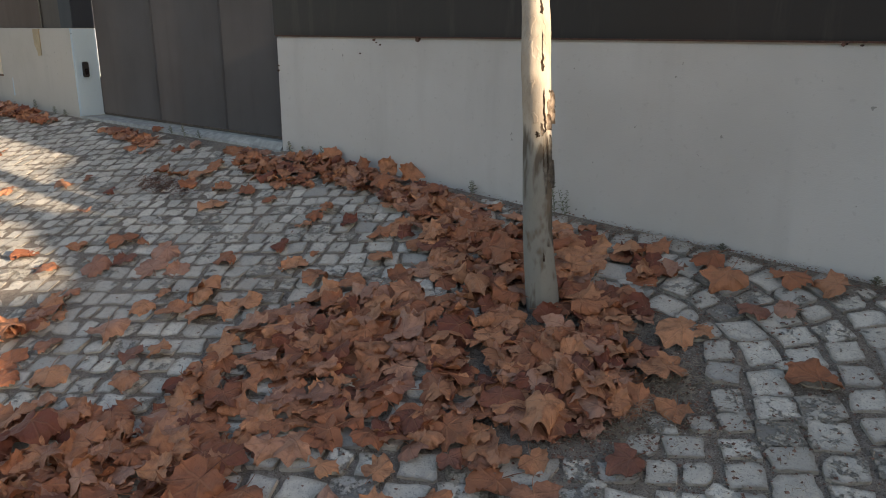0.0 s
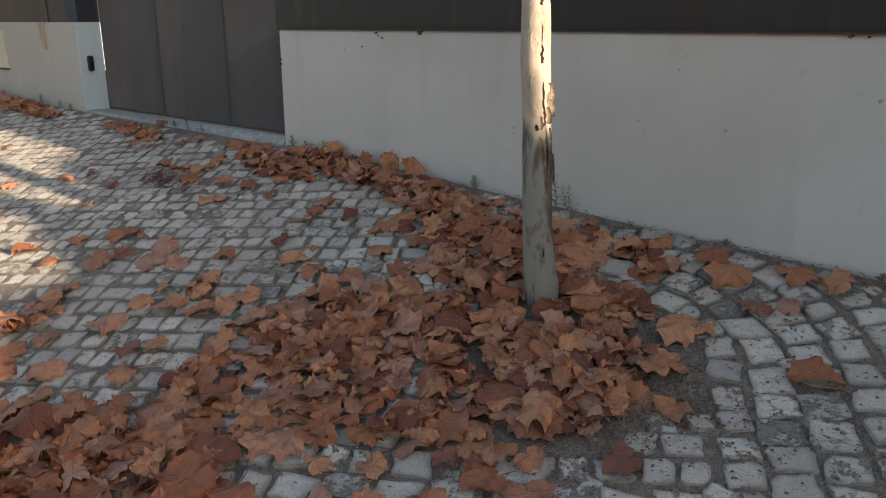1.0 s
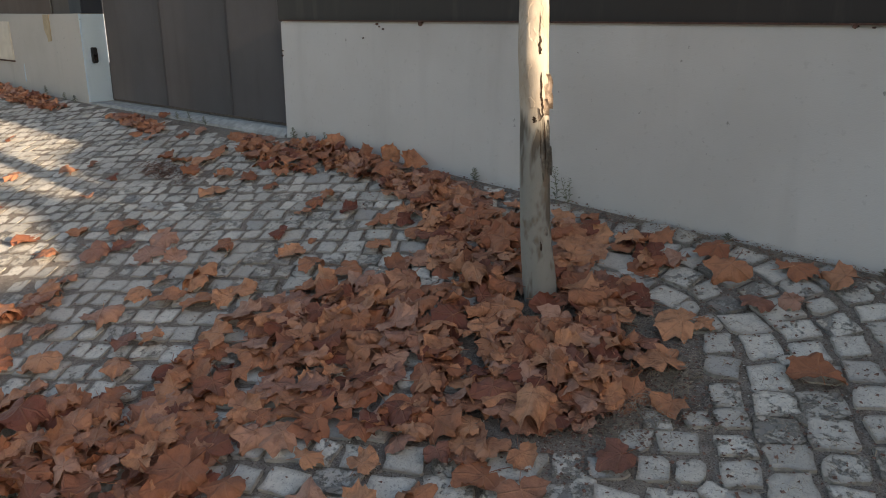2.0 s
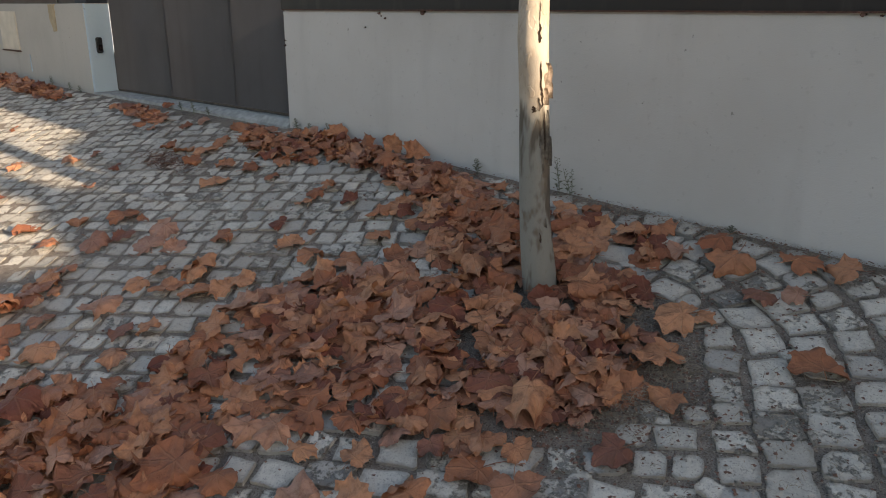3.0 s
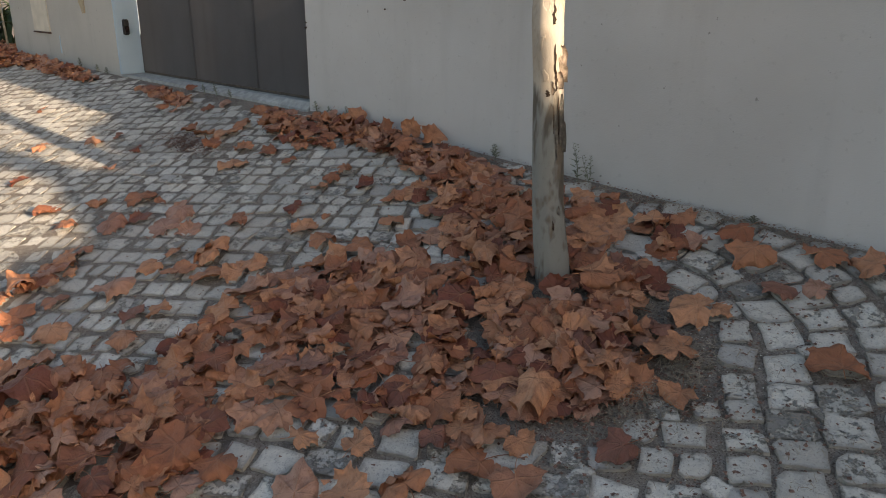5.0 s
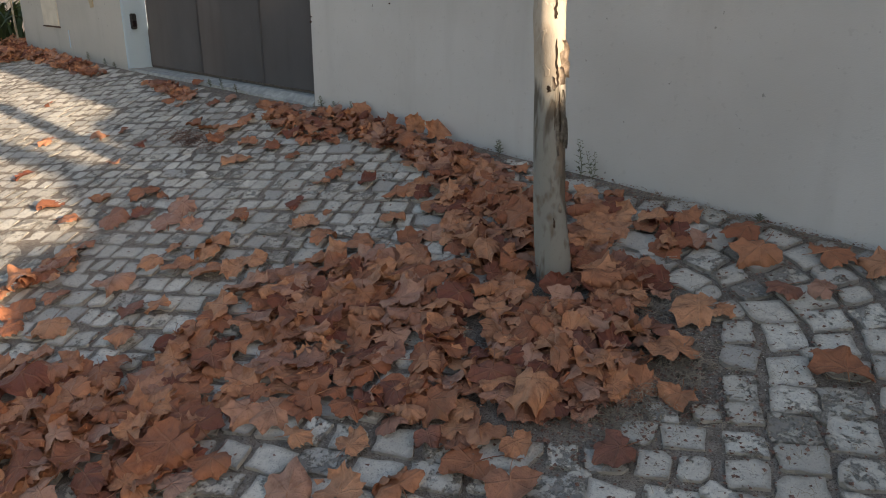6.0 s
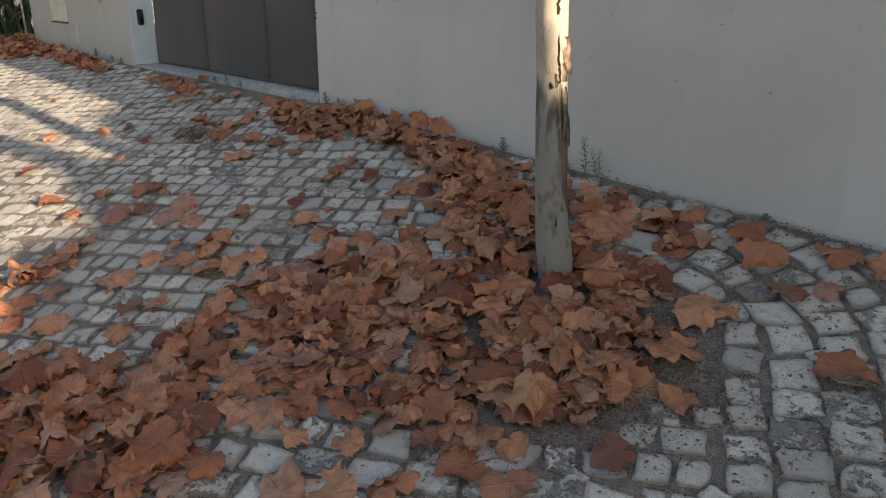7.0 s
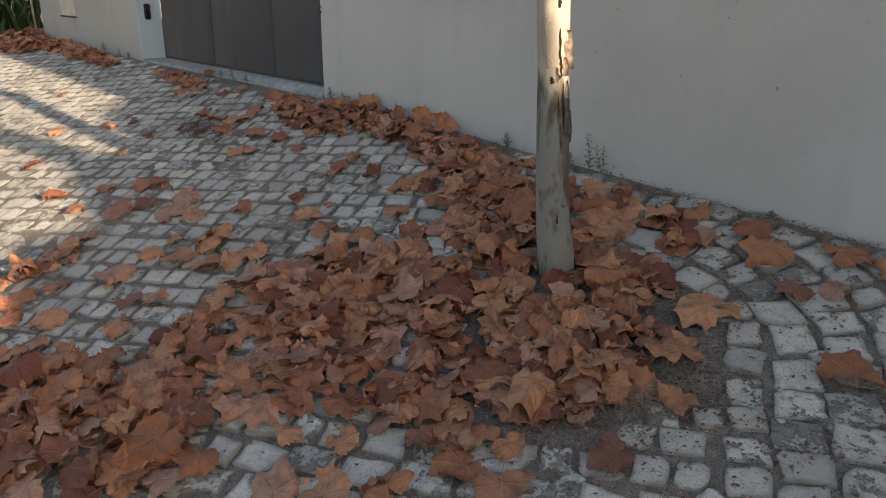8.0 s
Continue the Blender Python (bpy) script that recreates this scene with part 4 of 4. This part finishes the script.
def pit_place(x, y):
    """A place seen from the pit: across the courses, and along them."""
    c, s = math.cos(radians(ROW_TURN)), math.sin(radians(ROW_TURN))
    return c * (x - PIT[0]) + s * (y - PIT[1]), c * (y - PIT[1]) - s * (x - PIT[0])


def in_pit(x, y, spare):
    """The bare soil: round towards the wall, straight down the slope."""
    across, along = pit_place(x, y)
    if along < 0:
        down = PIT_DOWN if across < 0.2 else 0.20
        return along > -down - spare and -0.26 - spare < across < PIT_IN
    return math.hypot(across, along) < PIT_IN + spare and across > -0.30 - spare


def in_courses(x, y):
    across, along = pit_place(x, y)
    reach = across if along < 0 else math.hypot(across, along)
    return reach > PIT_IN - 0.052 and along > -1.49 and (along < 0 or math.atan2(along, across) < radians(95)) and reach < PIT_IN + 1.28 and across > -0.3


def lay_stones():
    rng, wide_rng = random.Random(21), random.Random(22)
    stones, outer = [], []
    c, s = math.cos(radians(ROW_TURN)), math.sin(radians(ROW_TURN))
    pitch = 0.094
    for row in range(-74, 74):
        u, v = -9.5 + rng.uniform(0, 0.1), row * pitch
        while u < 5.5:
            length = rng.choice((0.070, 0.080, 0.09, 0.095, 0.105, 0.125)) * rng.uniform(0.95, 1.06) * (0.81 if c * u - s * v < -1.8 else 1.05)
            um, vm = u + length / 2, v + 0.018 * math.sin(u * 1.3 + row * 0.35) + rng.uniform(-0.008, 0.008)
            u += length + (rng.uniform(0.008, 0.016) if c * u - s * v < -2.4 else rng.uniform(0.010, 0.020))
            x, y = c * um - s * vm, s * um + c * vm
            front = LEFT_Y if x < WALL_END + 0.02 else WALL_Y
            if not (-9.4 < x < 1.6 and -0.4 < y < front - 0.045):
                if -9.4 < x < 3.6 and -1.5 < y < front - 0.045:
                    outer.append((x, y, ROW_TURN + wide_rng.gauss(0, 3.5), length, pitch - wide_rng.uniform(0.009, 0.02)))
                continue
            if in_pit(x, y, 0.045) or in_courses(x, y):
                continue
            deep = pitch - (rng.uniform(0.007, 0.020) if x < -2.4 else rng.uniform(0.009, 0.022))
            stones.append((x, y, ROW_TURN + rng.gauss(0, 5.5), length, deep))
    # courses that come up the slope beside the pit and bend round it along the wall
    inner = PIT_IN
    for course in range(11):
        broad = (0.100, 0.116, 0.118, 0.112, 0.120)[course % 5]
        mid = inner + broad / 2
        inner += broad + 0.004
        along = -1.5 + rng.uniform(0, 0.05)
        while along < mid * radians(95):
            wide = rng.uniform(0.068, 0.112)
            at = along + wide / 2
            along += wide + rng.uniform(0.010, 0.018)
            if at < 0:
                x, y, turn = PIT[0] + c * mid - s * at, PIT[1] + s * mid + c * at, ROW_TURN
            else:
                a = at / mid + radians(ROW_TURN)
                x, y, turn = PIT[0] + mid * math.cos(a), PIT[1] + mid * math.sin(a), math.degrees(a)
            if y < WALL_Y - 0.055 and x < 1.5:
                stones.append((x, y, turn + rng.gauss(0, 4.0), broad - rng.uniform(0.006, 0.026), wide))
    # odd small stones fill the gaps left round the rings
    for _ in range(5000):
        x, y = PIT[0] + rng.uniform(-0.95, 0.95), PIT[1] + rng.uniform(-0.95, 0.95)
        if in_pit(x, y, 0.02) or y > WALL_Y - 0.05:
            continue
        room = min(math.hypot(x - q[0], y - q[1]) - 0.54 * math.sqrt(q[3] * q[4]) for q in stones)
        if room > 0.022:
            size = min(0.095, 1.75 * room)
            stones.append((x, y, rng.uniform(0, 90), size * rng.uniform(0.9, 1.15), size))
    return stones + outer


def build_paving():
    rng = random.Random(31)
    stones = []
    for x, y, turn, length, deep in lay_stones():
        z = ground_z(x, y) + rng.gauss(0, 0.0013)
        m = Matrix.Translation((x, y, z)) @ TILT_ROT @ pose(0, 0, 0, rng.gauss(0, 0.45), rng.gauss(0, 0.45), turn + rng.choice((0, 180))) @ Matrix.Diagonal((length, deep, 1, 1))
        stones.append((m, rng.randrange(len(SETTS)), (x, y)))
    # the stretch beside the tree pit, stone by stone; the rest in one mesh
    stones.sort(key=lambda q: math.hypot(q[2][0] + 0.75, (q[2][1] - 1.75) * 1.2))
    for m, kind, _ in stones[:300]:
        ob = new("paving_stone", SETT_MESHES[kind])
        ob.parent = ground
        ob.matrix_world = m
    verts, faces, n = [], [], 0
    for m, kind, _ in stones[300:]:
        m = np.array(m)
        v, f = SETTS[kind]
        verts.append(v @ m[:3, :3].T + m[:3, 3])
        faces += [tuple(i + n for i in face) for face in f]
        n += len(v)
    ob = new("paving_stones", with_rim(mesh_of("paving_stones", np.concatenate(verts), faces, STONE), len(verts)))
    ob.parent = ground
    tagged(ob, kind="stuff")


build_paving()
